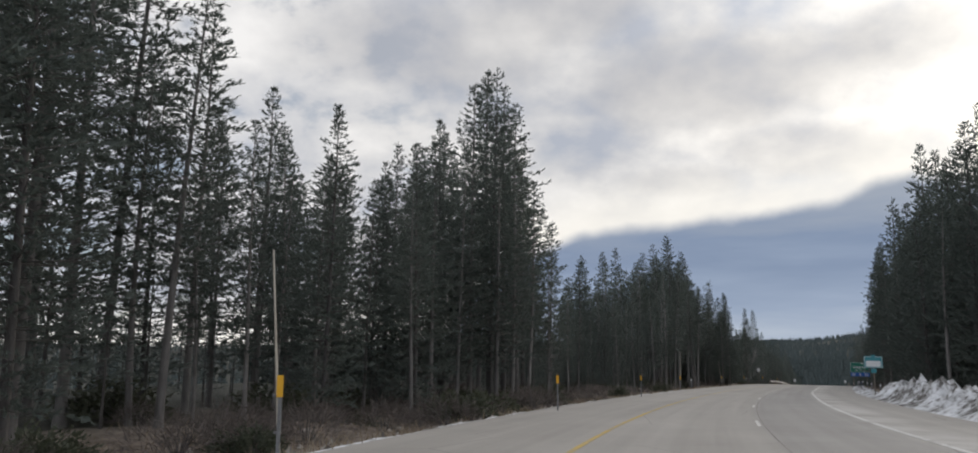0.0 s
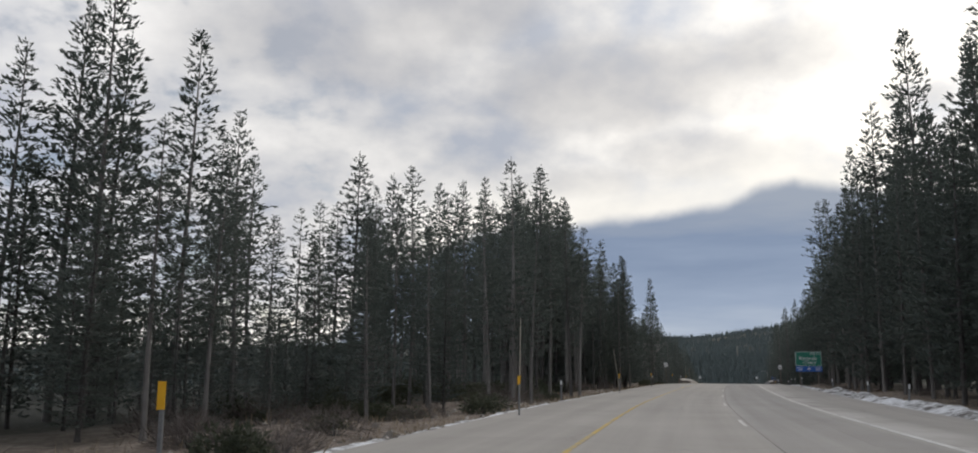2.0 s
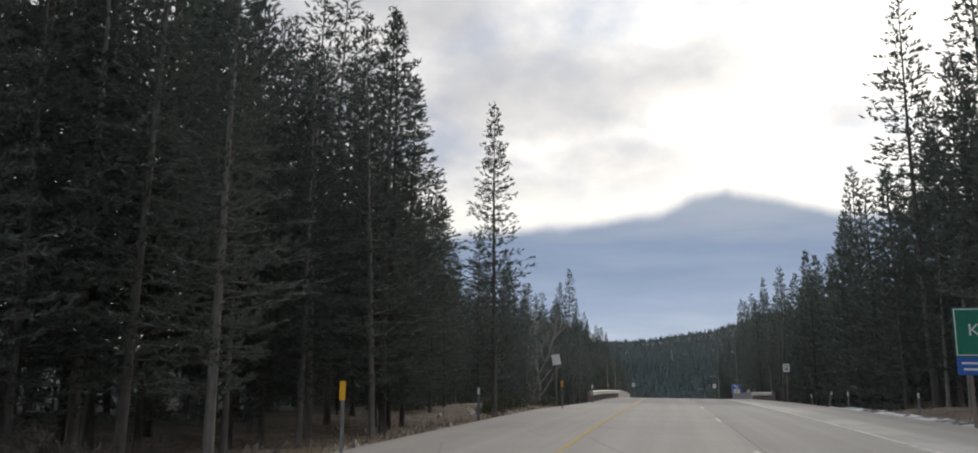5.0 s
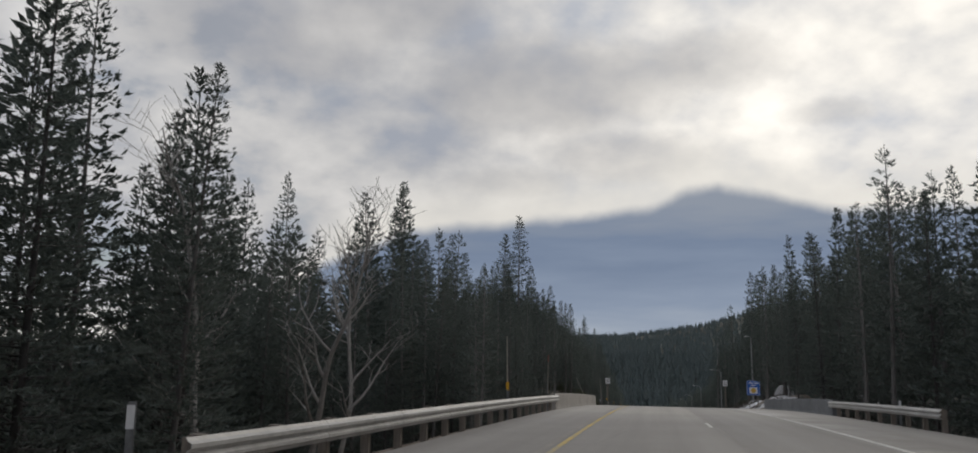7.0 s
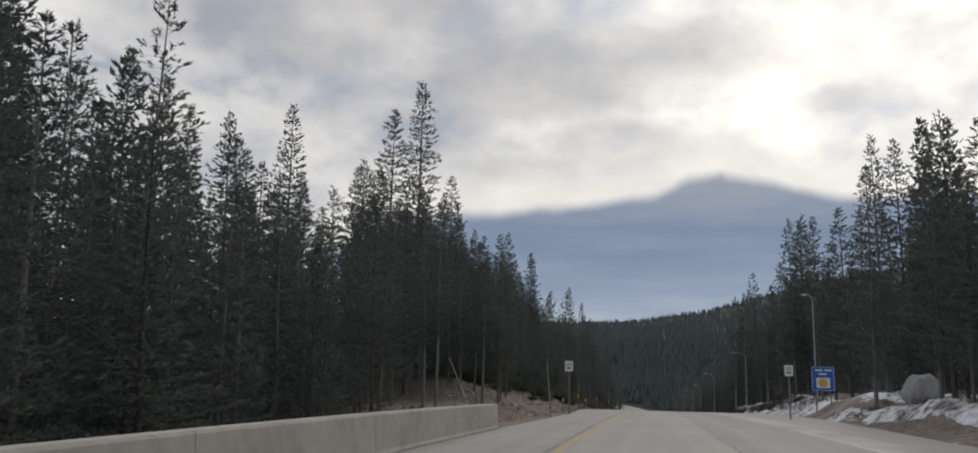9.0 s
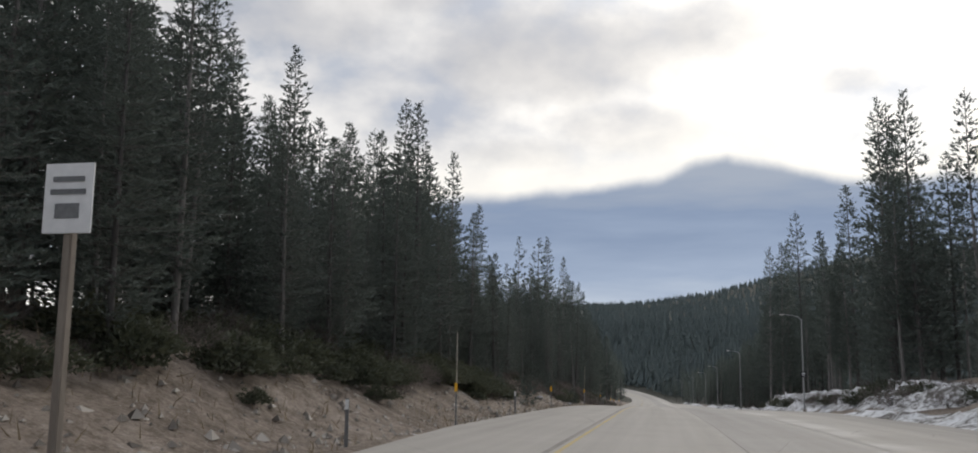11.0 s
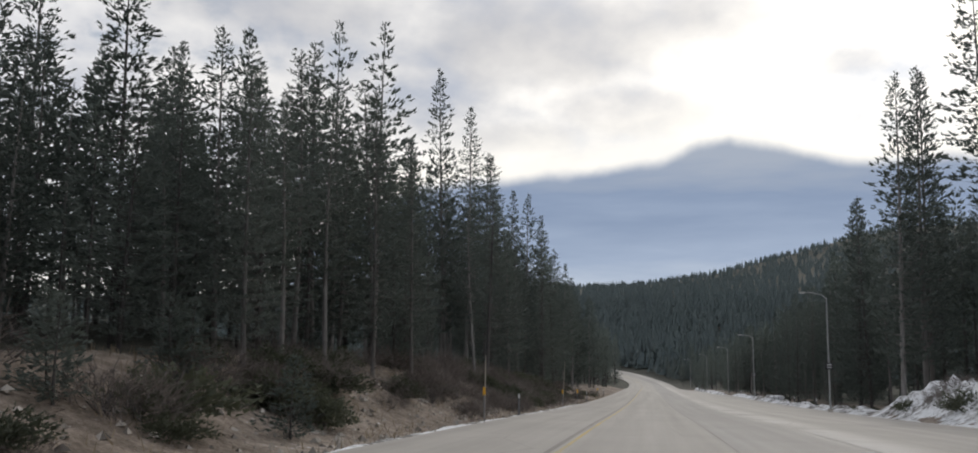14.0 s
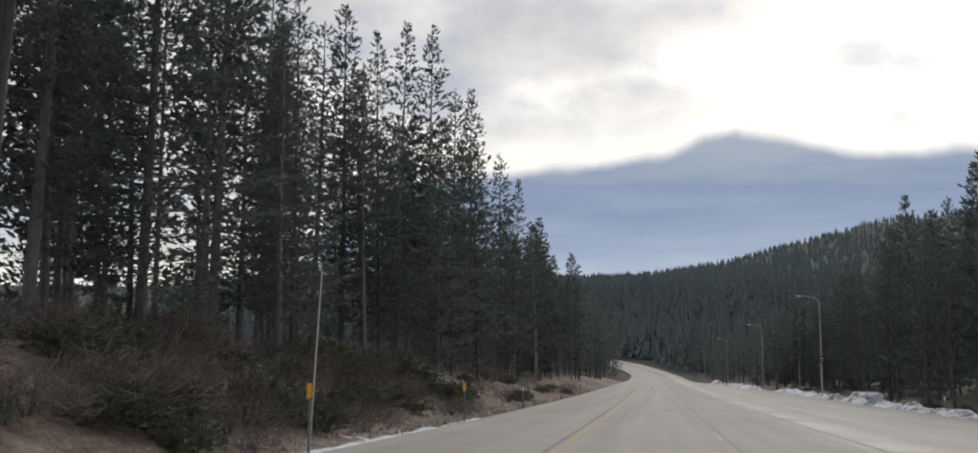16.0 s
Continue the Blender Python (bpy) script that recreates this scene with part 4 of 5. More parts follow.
def crest(s, u):
    """Height over the road under which the tops of the trees at (s, u) stay."""
    depths, rows = ((11, 14, 18, 24), (CREST_LEFT_11, CREST_LEFT_14, CREST_LEFT_18, CREST_LEFT_24)) if u < 0 else ((13, 17, 21, 27), (CREST_RIGHT_13, CREST_RIGHT_17, CREST_RIGHT_21, CREST_RIGHT_27))
    top = float(np.interp(abs(u), depths, [np.interp(s, np.arange(0, 500, 10), r) for r in rows]))
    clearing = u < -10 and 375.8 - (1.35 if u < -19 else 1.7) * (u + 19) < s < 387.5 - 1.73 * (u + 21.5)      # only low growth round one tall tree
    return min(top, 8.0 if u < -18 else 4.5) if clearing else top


def fill(count, s0, s1, u0, u1, share, kinds, gap):
    """Scatter trees with a least distance between trunks; their tops stay under the forest's crest."""
    tries = 0
    while count and tries < 5000:
        tries += 1
        s, u = rng.uniform(s0, s1), u0 + (u1 - u0) * rng.random() ** 1.2
        if all((s - a) ** 2 + (u - b) ** 2 > gap * gap for a, b in spots):
            spots.append((s, u))
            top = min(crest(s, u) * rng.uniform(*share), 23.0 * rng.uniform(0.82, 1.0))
            plant(str(rng.choice(kinds)), s, u, max(3.5, top - land_su(s, u)), rng)
            count -= 1


fill(10, 6, 22, -11.5, -20, (0.8, 1.0), ["fir", "spire", "lodgepole"], 2.0)
fill(18, 16, 42, -13, -23, (0.8, 1.0), ["fir", "spire", "lodgepole"], 1.8)
fill(30, 18, 52, -9.8, -21, (0.78, 1.0), ["lodgepole", "lodgepole", "spire", "sparse"], 1.7)
fill(22, 54, 82, -12, -24, (0.25, 0.5), ["fir", "spire"], 1.5)
fill(16, 62, 84, -10.5, -24, (0.7, 0.98), ["lodgepole", "fir", "spire"], 2.0)
fill(18, 80, 96, -10.5, -22, (0.75, 1.0), ["lodgepole", "lodgepole", "sparse", "tall"], 2.2)
fill(11, 96, 121, -10.0, -19, (0.8, 1.0), ["lodgepole", "tall", "sparse"], 2.6)
fill(20, 117, 134, -9.6, -22, (0.75, 1.0), ["lodgepole", "fir", "spire"], 1.8)
fill(24, 122, 148, -8.6, -21, (0.75, 1.0), ["spire", "lodgepole", "lodgepole", "fir"], 1.7)
fill(30, 146, 176, -10, -30, (0.7, 0.98), ["fir", "spire", "sparse"], 2.2)
fill(22, 180, 210, -15, -32, (0.65, 0.98), ["fir", "spire", "fir"], 2.2)
fill(60, 206, 264, -9.5, -22, (0.6, 0.98), ["fir", "lodgepole", "spire"], 1.9)
fill(40, 200, 264, -18, -34, (0.6, 0.95), ["fir", "spire"], 2.2)
fill(26, 264, 294, -11.5, -24, (0.75, 1.0), ["fir", "spire", "fir"], 1.6)
fill(70, 264, 330, -12.5, -24, (0.72, 1.0), ["fir", "lodgepole", "spire", "fir"], 1.7)
fill(52, 322, 368, -12.0, -24, (0.72, 1.0), ["lodgepole", "lodgepole", "spire", "fir"], 1.7)
fill(4, 368, 382, -11.5, -20, (0.8, 1.0), ["lodgepole", "tall", "sparse"], 2.4)
fill(20, 382, 404, -12.0, -25, (0.8, 1.0), ["lodgepole", "tall", "spire"], 2.0)
fill(44, 400, 490, -11.5, -24, (0.72, 1.0), ["lodgepole", "lodgepole", "spire", "fir"], 1.8)
fill(34, 58, 186, 13.5, 28, (0.7, 0.98), ["fir", "spire", "lodgepole"], 2.2)
fill(44, 74, 178, 14.0, 24, (0.66, 0.96), ["fir", "spire"], 1.8)
fill(44, 186, 262, 13.0, 25, (0.72, 0.98), ["fir", "spire"], 2.0)
fill(56, 262, 500, 19.0, 32, (0.68, 0.98), ["lodgepole", "spire", "lodgepole", "fir"], 2.0)
fill(30, 420, 520, 18.0, 34, (0.6, 0.95), ["fir", "fir", "spire"], 2.2)


def deep_woods():
    """The forest behind the front rows, too deep in to tell tree from tree: whole conifers of a coarser build, in one mesh."""
    r = np.random.default_rng(21)
    kinds = []
    for k, (bare, rad) in enumerate(((0.16, 2.5), (0.26, 2.2), (0.34, 2.2), (0.05, 2.7))):
        tv, tf, tri = conifer_meshes(900 + k, 18.0, bare, rad, peak=0.12, gap=0.62, per=5, tufts=1.5, needles=0, size=0.65, half=0.16, cross=True, dead=0, inside=0.05)
        kinds.append((np.array(tv)[:128], [f for f in tf if max(f) < 128], tri))
    left, right, cut, end = 240, 200, 36, 120
    s = np.concatenate([r.uniform(126, 690, left), r.uniform(50, 690, right), r.uniform(336, 372, cut), r.uniform(488, 690, end)])
    u = np.concatenate([-23 - 15 * r.random(left) ** 1.3, 24 + 38 * r.random(right) ** 1.3, -16 - 14 * r.random(cut), np.where(np.arange(end) % 2 == 0, -10.5 - 14 * r.random(end), 12.5 + 16 * r.random(end))])
    right += cut + end
    # small trees that close the view under the crowns
    small, near = 660, 330
    s = np.concatenate([s, r.uniform(-15, 520, small - near - 130), r.uniform(176, 292, 95), r.uniform(300, 348, 35), r.uniform(-5, 156, near)])
    lows = np.where(r.random(small - near) < 0.62, -14.5 - 14 * r.random(small - near), 20.5 + 14 * r.random(small - near))
    lows[-130:] = -13.5 - 21 * r.random(130)
    lows = np.concatenate([lows, -13.5 - 24 * r.random(near)])
    u = np.concatenate([u, lows])
    keep = ~((u > 0) & (s < 62))
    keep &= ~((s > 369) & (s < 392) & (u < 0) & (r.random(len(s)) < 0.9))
    keep &= ~((s > 94) & (s < 136) & (u < -12.5) & (u > -60) & (r.random(len(s)) < 0.78))
    keep &= ~((s > 40) & (s < 62) & (u < 0) & (r.random(len(s)) < 0.5))
    young = np.concatenate([np.zeros(left + right, bool), np.ones(small, bool)])
    s, u, young = s[keep], u[keep], young[keep]
    u = np.where((s > 150) & (s < 235) & (u < 0), u - 5, u)
    p = road_xyz(s, u)
    z = land(p[:, 0], p[:, 1])
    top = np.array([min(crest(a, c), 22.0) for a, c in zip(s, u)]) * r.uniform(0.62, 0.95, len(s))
    h = np.where(young, r.uniform(2.6, 6.2, len(s)) * np.where((s > 176) & (s < 268), 1.35, 1.0), np.maximum(top - (z - p[:, 2]), 5.0))
    crowns, stems = [], []
    for x, y, g, hh, yg in zip(p[:, 0], p[:, 1], z, h, young):
        tv, tf, tri = kinds[int(r.integers(4))]
        k = hh / 18.0
        w = k ** 0.75 * r.uniform(0.85, 1.15) * (1.35 if yg else 1.0)
        a = r.uniform(0, 6.28)
        m = np.array(((math.cos(a) * w, -math.sin(a) * w, 0), (math.sin(a) * w, math.cos(a) * w, 0), (0, 0, k)))
        if yg:
            tri = tri.reshape(-1, 3, 3)[::3].reshape(-1, 3)
        crowns.append(tri @ m.T + np.array((x, y, g)))
        rad = 0.010 * hh + 0.02
        foot = [np.array((x + rad * math.cos(a + t), y + rad * math.sin(a + t), g - 0.3)) for t in (0, 2.094, 4.189)]
        tip = np.array((x, y, g + hh * 0.97))
        stems += [foot[0], foot[1], tip, foot[1], foot[2], tip, foot[2], foot[0], tip]
    tagged(new("deep_woods_stems", tri_mesh("deep_woods_stems", np.array(stems), BARK)), "slim grey stems deep inside the conifer forest", "forest", kind="stuff")
    tagged(new("deep_woods", tri_mesh("deep_woods", np.concatenate(crowns), NEEDLES)), "dark conifer forest behind the roadside trees", "forest", kind="stuff")


deep_woods()


def far_woods():
    """The wooded hillsides beyond: many small conifers of a few tiers each, in one mesh."""
    r = np.random.default_rng(11)
    n = 18000
    rad = 170 + 2700 * r.random(n) ** 0.9
    az = np.radians(22.5 + r.uniform(-34, 44, n))
    x, y = 138.4 + rad * np.sin(az), 339.9 + rad * np.cos(az)
    s, u = to_su(x, y)
    keep = ~((u > -15) & (u < 19) & (s < 899)) & ~((s < 660) & (np.abs(u) < 60))
    x, y = x[keep], y[keep]
    # thicker woods at the foot of the hills, and the hills to the left
    near_r, near_a = 190 + 760 * r.random(4600), np.radians(22.5 + r.uniform(-16, 30, 4600))
    side_r, side_a = 300 + 2300 * r.random(4200), np.radians(22.5 + r.uniform(-100, -34, 4200))
    more_r, more_a = np.concatenate([near_r, side_r]), np.concatenate([near_a, side_a])
    mx, my = 138.4 + more_r * np.sin(more_a), 339.9 + more_r * np.cos(more_a)
    s, u = to_su(mx, my)
    keep = ~((u > -13) & (u < 17) & (s < 899)) & ~((s < 660) & (np.abs(u) < 50))
    x, y = np.concatenate([x, mx[keep]]), np.concatenate([y, my[keep]])
    # the woods on either hand of the road
    s, u = r.uniform(-60, 620, 5200), np.where(r.random(5200) < 0.5, -75 - 330 * r.random(5200), 58 + 340 * r.random(5200))
    more = road_xyz(s, u)
    x, y = np.concatenate([x, more[:, 0]]), np.concatenate([y, more[:, 1]])
    z = land(x, y)
    n = len(x)
    hgt = r.uniform(9, 18, n)
    wid = hgt * r.uniform(0.16, 0.24, n)
    # the nearer ones in many ragged tiers
    close = np.hypot(x - 138.4, y - 339.9) < 900
    cx, cy, cz, ch, cw = (v[close] for v in (x, y, z, hgt, wid))
    m, ragged = len(cx), []
    for k in range(8):
        lo, reach = 0.05 + 0.11 * k, (1 - 0.115 * k) * cw
        a0 = r.uniform(0, 6.28, m)
        for j in range(6):
            a, b = a0 + j * 1.047 + r.uniform(-0.2, 0.2, m), a0 + j * 1.047 + r.uniform(0.6, 1.1, m)
            q, w = reach * r.uniform(0.55, 1.2, m), reach * r.uniform(0.55, 1.2, m)
            ragged.append(np.stack([np.stack([cx + q * np.cos(a), cy + q * np.sin(a), cz + ch * (lo + r.uniform(-0.04, 0.03, m))], 1),
                                    np.stack([cx + w * np.cos(b), cy + w * np.sin(b), cz + ch * (lo + r.uniform(-0.04, 0.03, m))], 1),
                                    np.stack([cx, cy, cz + ch * min(lo + 0.30, 1.0) * np.ones(m)], 1)], 1))
    branches = np.concatenate(ragged).reshape(-1, 3)
    x, y, z, hgt, wid = (v[~close] for v in (x, y, z, hgt, wid))
    n = len(x)
    tris = []
    for lo, hi, ww in ((0.06, 0.5, 1.0), (0.3, 0.75, 0.72), (0.55, 1.0, 0.45)):
        a0 = r.uniform(0, 6.28, n)
        for k in range(5):
            a, b = a0 + k * 1.2566, a0 + (k + 1) * 1.2566
            j = r.uniform(0.7, 1.2, n)
            tris.append(np.stack([np.stack([x + wid * ww * j * np.cos(a), y + wid * ww * j * np.sin(a), z + hgt * lo * r.uniform(0.5, 1.3, n)], 1),
                                  np.stack([x + wid * ww * np.cos(b), y + wid * ww * np.sin(b), z + hgt * lo], 1),
                                  np.stack([x, y, z + hgt * hi], 1)], 1))
    tri = np.concatenate([np.concatenate(tris).reshape(-1, 3), branches])
    # the needle colour here carries the haze of distance
    tagged(new("far_woods", tri_mesh("far_woods", tri, HAZED_NEEDLES)), "distant dark conifer forest covering the valley hillsides, with blue haze tinted into its needles", "forest", kind="stuff")


far_woods()


def bare_tree(s, u, height, seed, lean=6.0):
    """A leafless broadleaf tree: pale leader, rising limbs, branches and fine twigs."""
    r = np.random.default_rng(seed)
    limbs, twigs = [], []

    def shoot(p, d, ln, rad, bits, rise):
        pts, rads, q, dd = [tuple(p)], [rad], Vector(p), Vector(d)
        for k in range(bits):
            dd = (dd + Vector(r.normal(0, 0.11, 3)) + Vector((0, 0, rise))).normalized()
            q = q + dd * ln / bits
            pts.append(tuple(q))
            rads.append(max(rad * (1 - 0.9 * (k + 1) / bits), 0.008))
        return pts, rads

    def side(p, q, out):
        d = (Vector(q) - Vector(p)).normalized()
        a = r.uniform(0, 6.28)
        return (d * (1 - out) + Vector((math.cos(a), math.sin(a), 0.25)) * out).normalized()

    lead = shoot((0, 0, -0.3), Vector((math.sin(radians(lean)), 0, 1)), height, height * 0.0125, 12, 0.03)
    limbs.append((*lead, 8))
    for i in range(4, 12):
        for _ in range(1 if i < 8 else 2):
            one = shoot(lead[0][i], side(lead[0][i - 1], lead[0][i], 0.5), height * r.uniform(0.18, 0.36) * (1.2 - i / 13), lead[1][i] * 0.62 + 0.012, 6, 0.10)
            limbs.append((*one, 6))
            for k in range(2, 7):
                for _ in range(1):
                    two = shoot(one[0][k], side(one[0][k - 1], one[0][k], 0.6), height * r.uniform(0.05, 0.11), one[1][k] * 0.6 + 0.006, 4, 0.08)
                    twigs.append((*two, 3))
                    for m in (2, 3, 4):
                        twigs.append((*shoot(two[0][m], side(two[0][m - 1], two[0][m], 0.55), height * r.uniform(0.025, 0.06), 0.010, 2, 0.05), 3))
    tree = new("bare_tree")
    tree.matrix_world = stand(s, u)
    for name, group in (("trunk", limbs), ("twigs", twigs)):
        bm = bmesh.new()
        for pts, rads, sides in group:
            rings = []
            for i, (p, rr) in enumerate(zip(pts, rads)):
                rot = (Vector(pts[min(i + 1, len(pts) - 1)]) - Vector(pts[max(i - 1, 0)])).to_track_quat("Z", "Y")
                rings.append([bm.verts.new(Vector(p) + rot @ Vector((rr * math.cos(k * math.tau / sides), rr * math.sin(k * math.tau / sides), 0))) for k in range(sides)])
            for a, c in zip(rings, rings[1:]):
                for k in range(sides):
                    bm.faces.new((a[k], a[(k + 1) % sides], c[(k + 1) % sides], c[k]))
        tagged(part(name, bm, BIRCH, tree), kind="stuff" if name == "twigs" else "")
    return tagged(tree, "leafless pale-barked broadleaf tree with forked trunk", "tree")


bare_tree(188.0, -13.0, 13.2, 3, 3)
bare_tree(188.9, -12.3, 11.6, 5, 9)
bare_tree(184.0, -13.8, 15.0, 8, 0)


# ---- roadside structures ----
def sweep(s0, s1, profile, step=1.0, u0=0.0, dz=0.0):
    """A bmesh of a closed profile of (across, up) points swept along the road."""
    bm = bmesh.new()
    sv = np.linspace(s0, s1, max(2, int((s1 - s0) / step) + 1))
    rings = [[bm.verts.new(road_xyz(v, u0 + a, dz + b)) for a, b in profile] for v in sv]
    n = len(profile)
    for a, b in zip(rings, rings[1:]):
        for k in range(n):
            bm.faces.new((a[k], a[(k + 1) % n], b[(k + 1) % n], b[k]))
    bm.faces.new(rings[0][::-1])
    bm.faces.new(rings[-1])
    bmesh.ops.recalc_face_normals(bm, faces=bm.faces)
    return bm


def parapet(s0, s1, u, side, label, mat):
    wall = new("bridge_parapet")
    n = 5
    for k in range(n):
        a, b = s0 + (s1 - s0) * k / n, s0 + (s1 - s0) * (k + 1) / n - 0.02
        prof = [(0, -0.3), (0, 0.04), (0.03 * side, 0.10), (0.05 * side, 0.76), (0.075 * side, 0.80), (0.33 * side, 0.80), (0.36 * side, 0.77), (0.36 * side, -0.3)]
        part("panel", sweep(a, b, prof, 1.0, u), mat, wall)
    return tagged(wall, label, "parapet")


parapet(200.7, 231.0, -5.02, -1, "tan weathered concrete parapet of the overpass", CONCRETE)
# right parapet turns its backlit face to the road; that shade is painted in
parapet(203.0, 229.0, 8.95, 1, "concrete parapet of the overpass, coloured dark grey for its backlit side", SHADED_CONCRETE)


def guardrail(s0, s1, u, side, label):
    """W-beam on timber posts; side is +1 where the road lies to its left."""
    rail = new("guardrail")
    face = [(0, 0.40), (0.025, 0.44), (0.075, 0.47), (0.075, 0.515), (0.02, 0.55), (0.02, 0.575), (0.075, 0.61), (0.075, 0.655), (0.025, 0.685), (0, 0.725)]
    prof = [(-a * side, b) for a, b in face] + [(-(a - 0.012) * side, b) for a, b in face[::-1]]
    k = s0
    while k < s1 - 0.1:
        part("beam", sweep(k, min(k + 3.79, s1), prof, 1.0, u), GALV, rail)
        k += 3.81
    for k in np.arange(s0 + 0.4, s1, 1.905):
        m = stand(float(k), u + 0.19 * side, -0.4)
        post = part("post", box((0.15, 0.15, 1.12), (0, 0, 0.54), 0.012), WOODPOST, rail)
        post.matrix_local = m
        block = part("block", box((0.18, 0.15, 0.34), (0, 0, 0), 0.012), WOODPOST, rail)
        block.matrix_local = stand(float(k), u + 0.095 * side, 0.565)
    return tagged(rail, label, "guardrail")


guardrail(166.5, 201.2, -4.98, -1, "galvanised steel guardrail on timber posts")
guardrail(186.5, 203.4, 8.92, 1, "galvanised steel guardrail on timber posts")


def snow_marker(s, u, pole=3.2, lean=0.0, plate=True, turn=0.0, tip=False):
    """Steel post with a yellow plate and a long pole lashed to it, to show the road's edge in deep snow."""
    m = new("snow_marker")
    m.matrix_world = stand(s, u, None, turn)
    part("post", box((0.05, 0.035, 1.5), (0, 0, 0.55), 0.006), POSTSTEEL, m)
    if plate:
        part("plate", box((0.10, 0.008, 0.30), (0, -0.025, 1.18), 0.002), YELLOW, m, "yellow reflective plate")
    if pole:
        t = math.tan(radians(lean))
        part("pole", rod([(0.0, 0.05, 0.2), (t * 0.9, 0.05, 1.1), (t * (pole - 0.2), 0.05, pole)], [0.022, 0.02, 0.013], 6), BAMBOO, m, "long weathered pole")
        if tip:
            part("tip", rod([(t * (pole - 0.52), 0.05, pole - 0.32), (t * (pole - 0.19), 0.05, pole + 0.01)], [0.021, 0.017], 6), REDP, m, "red painted tip")
        for z in (0.55, 1.05):
            part("band", box((0.07, 0.10, 0.03), (t * (z - 0.2), 0.02, z), 0.004), POSTSTEEL, m)
    return tagged(m, "steel edge marker post with yellow plate and tall snow pole" if plate else "steel edge marker post with tall weathered snow pole", "marker post", "snow markers")


for s, pole, lean in ((10.2, 3.1, -5), (30.5, 0, 0), (52.6, 0, 0), (72.0, 3.3, 1), (103.6, 3.1, -7), (125.0, 0, 0), (152.0, 0, 0)):
    snow_marker(s, -5.35 if s < 120 else -5.0, pole, lean)
for s, pole, lean in ((187.9, 3.0, -1), (199.2, 2.75, 1)):
    snow_marker(s, -5.3, pole, lean, s < 195, 0.0, s > 195)
snow_marker(230.8, -5.75, 2.4, -24, False)
snow_marker(249.6, -5.6, 3.0, -4, False)
for s, pole, lean in ((276.4, 3.0, 0), (301.0, 0, 0), (317.2, 3.2, 1), (352.0, 2.6, 1), (382.0, 3.5, 3), (395.0, 0, 0), (425.0, 2.6, 0)):
    snow_marker(s, -5.8 if s == 317.2 else -6.5, pole, lean)


def delineator(s, u, lean=0.0, height=1.1):
    d = new("delineator")
    d.matrix_world = stand(s, u) @ pose(0, 0, 0, 0, lean, 0)
    part("post", box((0.09, 0.02, height + 0.3), (0, 0, (height - 0.3) / 2), 0.006), POSTSTEEL, d)
    part("reflector", box((0.085, 0.008, 0.22), (0, -0.017, height - 0.14), 0.002), WHITEP, d, "white reflector")
    return tagged(d, "slim roadside delineator post with a white reflector", "delineator", "delineators")


for s, u, lean in ((56, 10.8, 0), (74.3, 10.6, 0), (90, 10.8, 4), (102.2, 10.9, 0), (120, 10.9, -5), (151, 10.6, 0), (166, 10.8, 0), (170, 10.4, 12), (178.2, 10.8, -6), (194.5, 9.9, 0), (199, 10.2, 0), (405, 16.2, 0), (418, 16.3, 3), (430, 16.4, 0), (452, 16.4, -4), (470, 16.0, 0), (362, -6.7, 0), (409, -6.7, 0), (442, -6.7, 0), (88, -6.6, 0), (140, -6.3, 0), (268, -6.9, 0), (290, -6.9, 0)):
    delineator(s, u, lean)
delineator(165.2, -4.75, 0, 1.15)


def panel_sign(s, u, z, w, h, mat, posts, label, category="sign", turn=0.0, tilt=0.0, border=None, post_mat=None):
    """A sheet-metal sign whose middle hangs z over the road, on posts that reach the ground."""
    sign = new("road_sign")
    sign.matrix_world = stand(s, u, 0.0, turn)
    low = land_su(s, u) - 0.3
    face = box((w, 0.02, h), (0, 0, 0), 0.004)
    bmesh.ops.transform(face, matrix=pose(0, 0, z, 0, tilt, 0), verts=face.verts)
    part("panel", face, mat, sign)
    if border:
        bm = bmesh.new()
        t = 0.03
        for a, b, cx, cz in ((w - 0.08, t, 0, h / 2 - 0.055), (w - 0.08, t, 0, -h / 2 + 0.055), (t, h - 0.14, w / 2 - 0.055, 0), (t, h - 0.14, -w / 2 + 0.055, 0)):
            bmesh.ops.create_cube(bm, size=1, matrix=pose(0, 0, z, 0, tilt, 0) @ pose(cx, -0.013, cz) @ Matrix.Diagonal((a, 0.006, b, 1)))
        part("border", bm, border, sign)
    for x in posts:
        part("post", box((0.09, 0.09, z + h * 0.4 - low), (x, 0.06, (z + h * 0.4 + low) / 2), 0.01), post_mat or WOODPOST, sign)
    return tagged(sign, label, category)


def bars(sign, rows, mat):
    """Unreadable lines of writing: x, z, width, height."""
    for x, z, w, h in rows:
        part("writing", box((w, 0.006, h), (x, -0.014, z), 0.001), mat, sign)


# green guide sign before the exit
guide = panel_sign(142.0, 10.8, 3.05, 2.75, 1.62, GREENP, (-0.95, 0.95), "green exit guide sign with white lettering on timber posts", turn=-6, border=WHITEP)
part("exit_tab", box((1.15, 0.012, 0.27), (0.72, -0.018, 3.05 + 0.61), 0.003), GREENP, guide)
for a, b, cx, cz in ((1.15, 0.02, 0.72, 3.785), (1.15, 0.02, 0.72, 3.535), (0.02, 0.27, 0.155, 3.66)):
    part("tab_border", box((a, 0.006, b), (cx, -0.027, cz), 0), WHITEP, guide)
lettering("EXIT 171", 0.24, WHITEP, guide, (0.72, -0.029, 3.66))
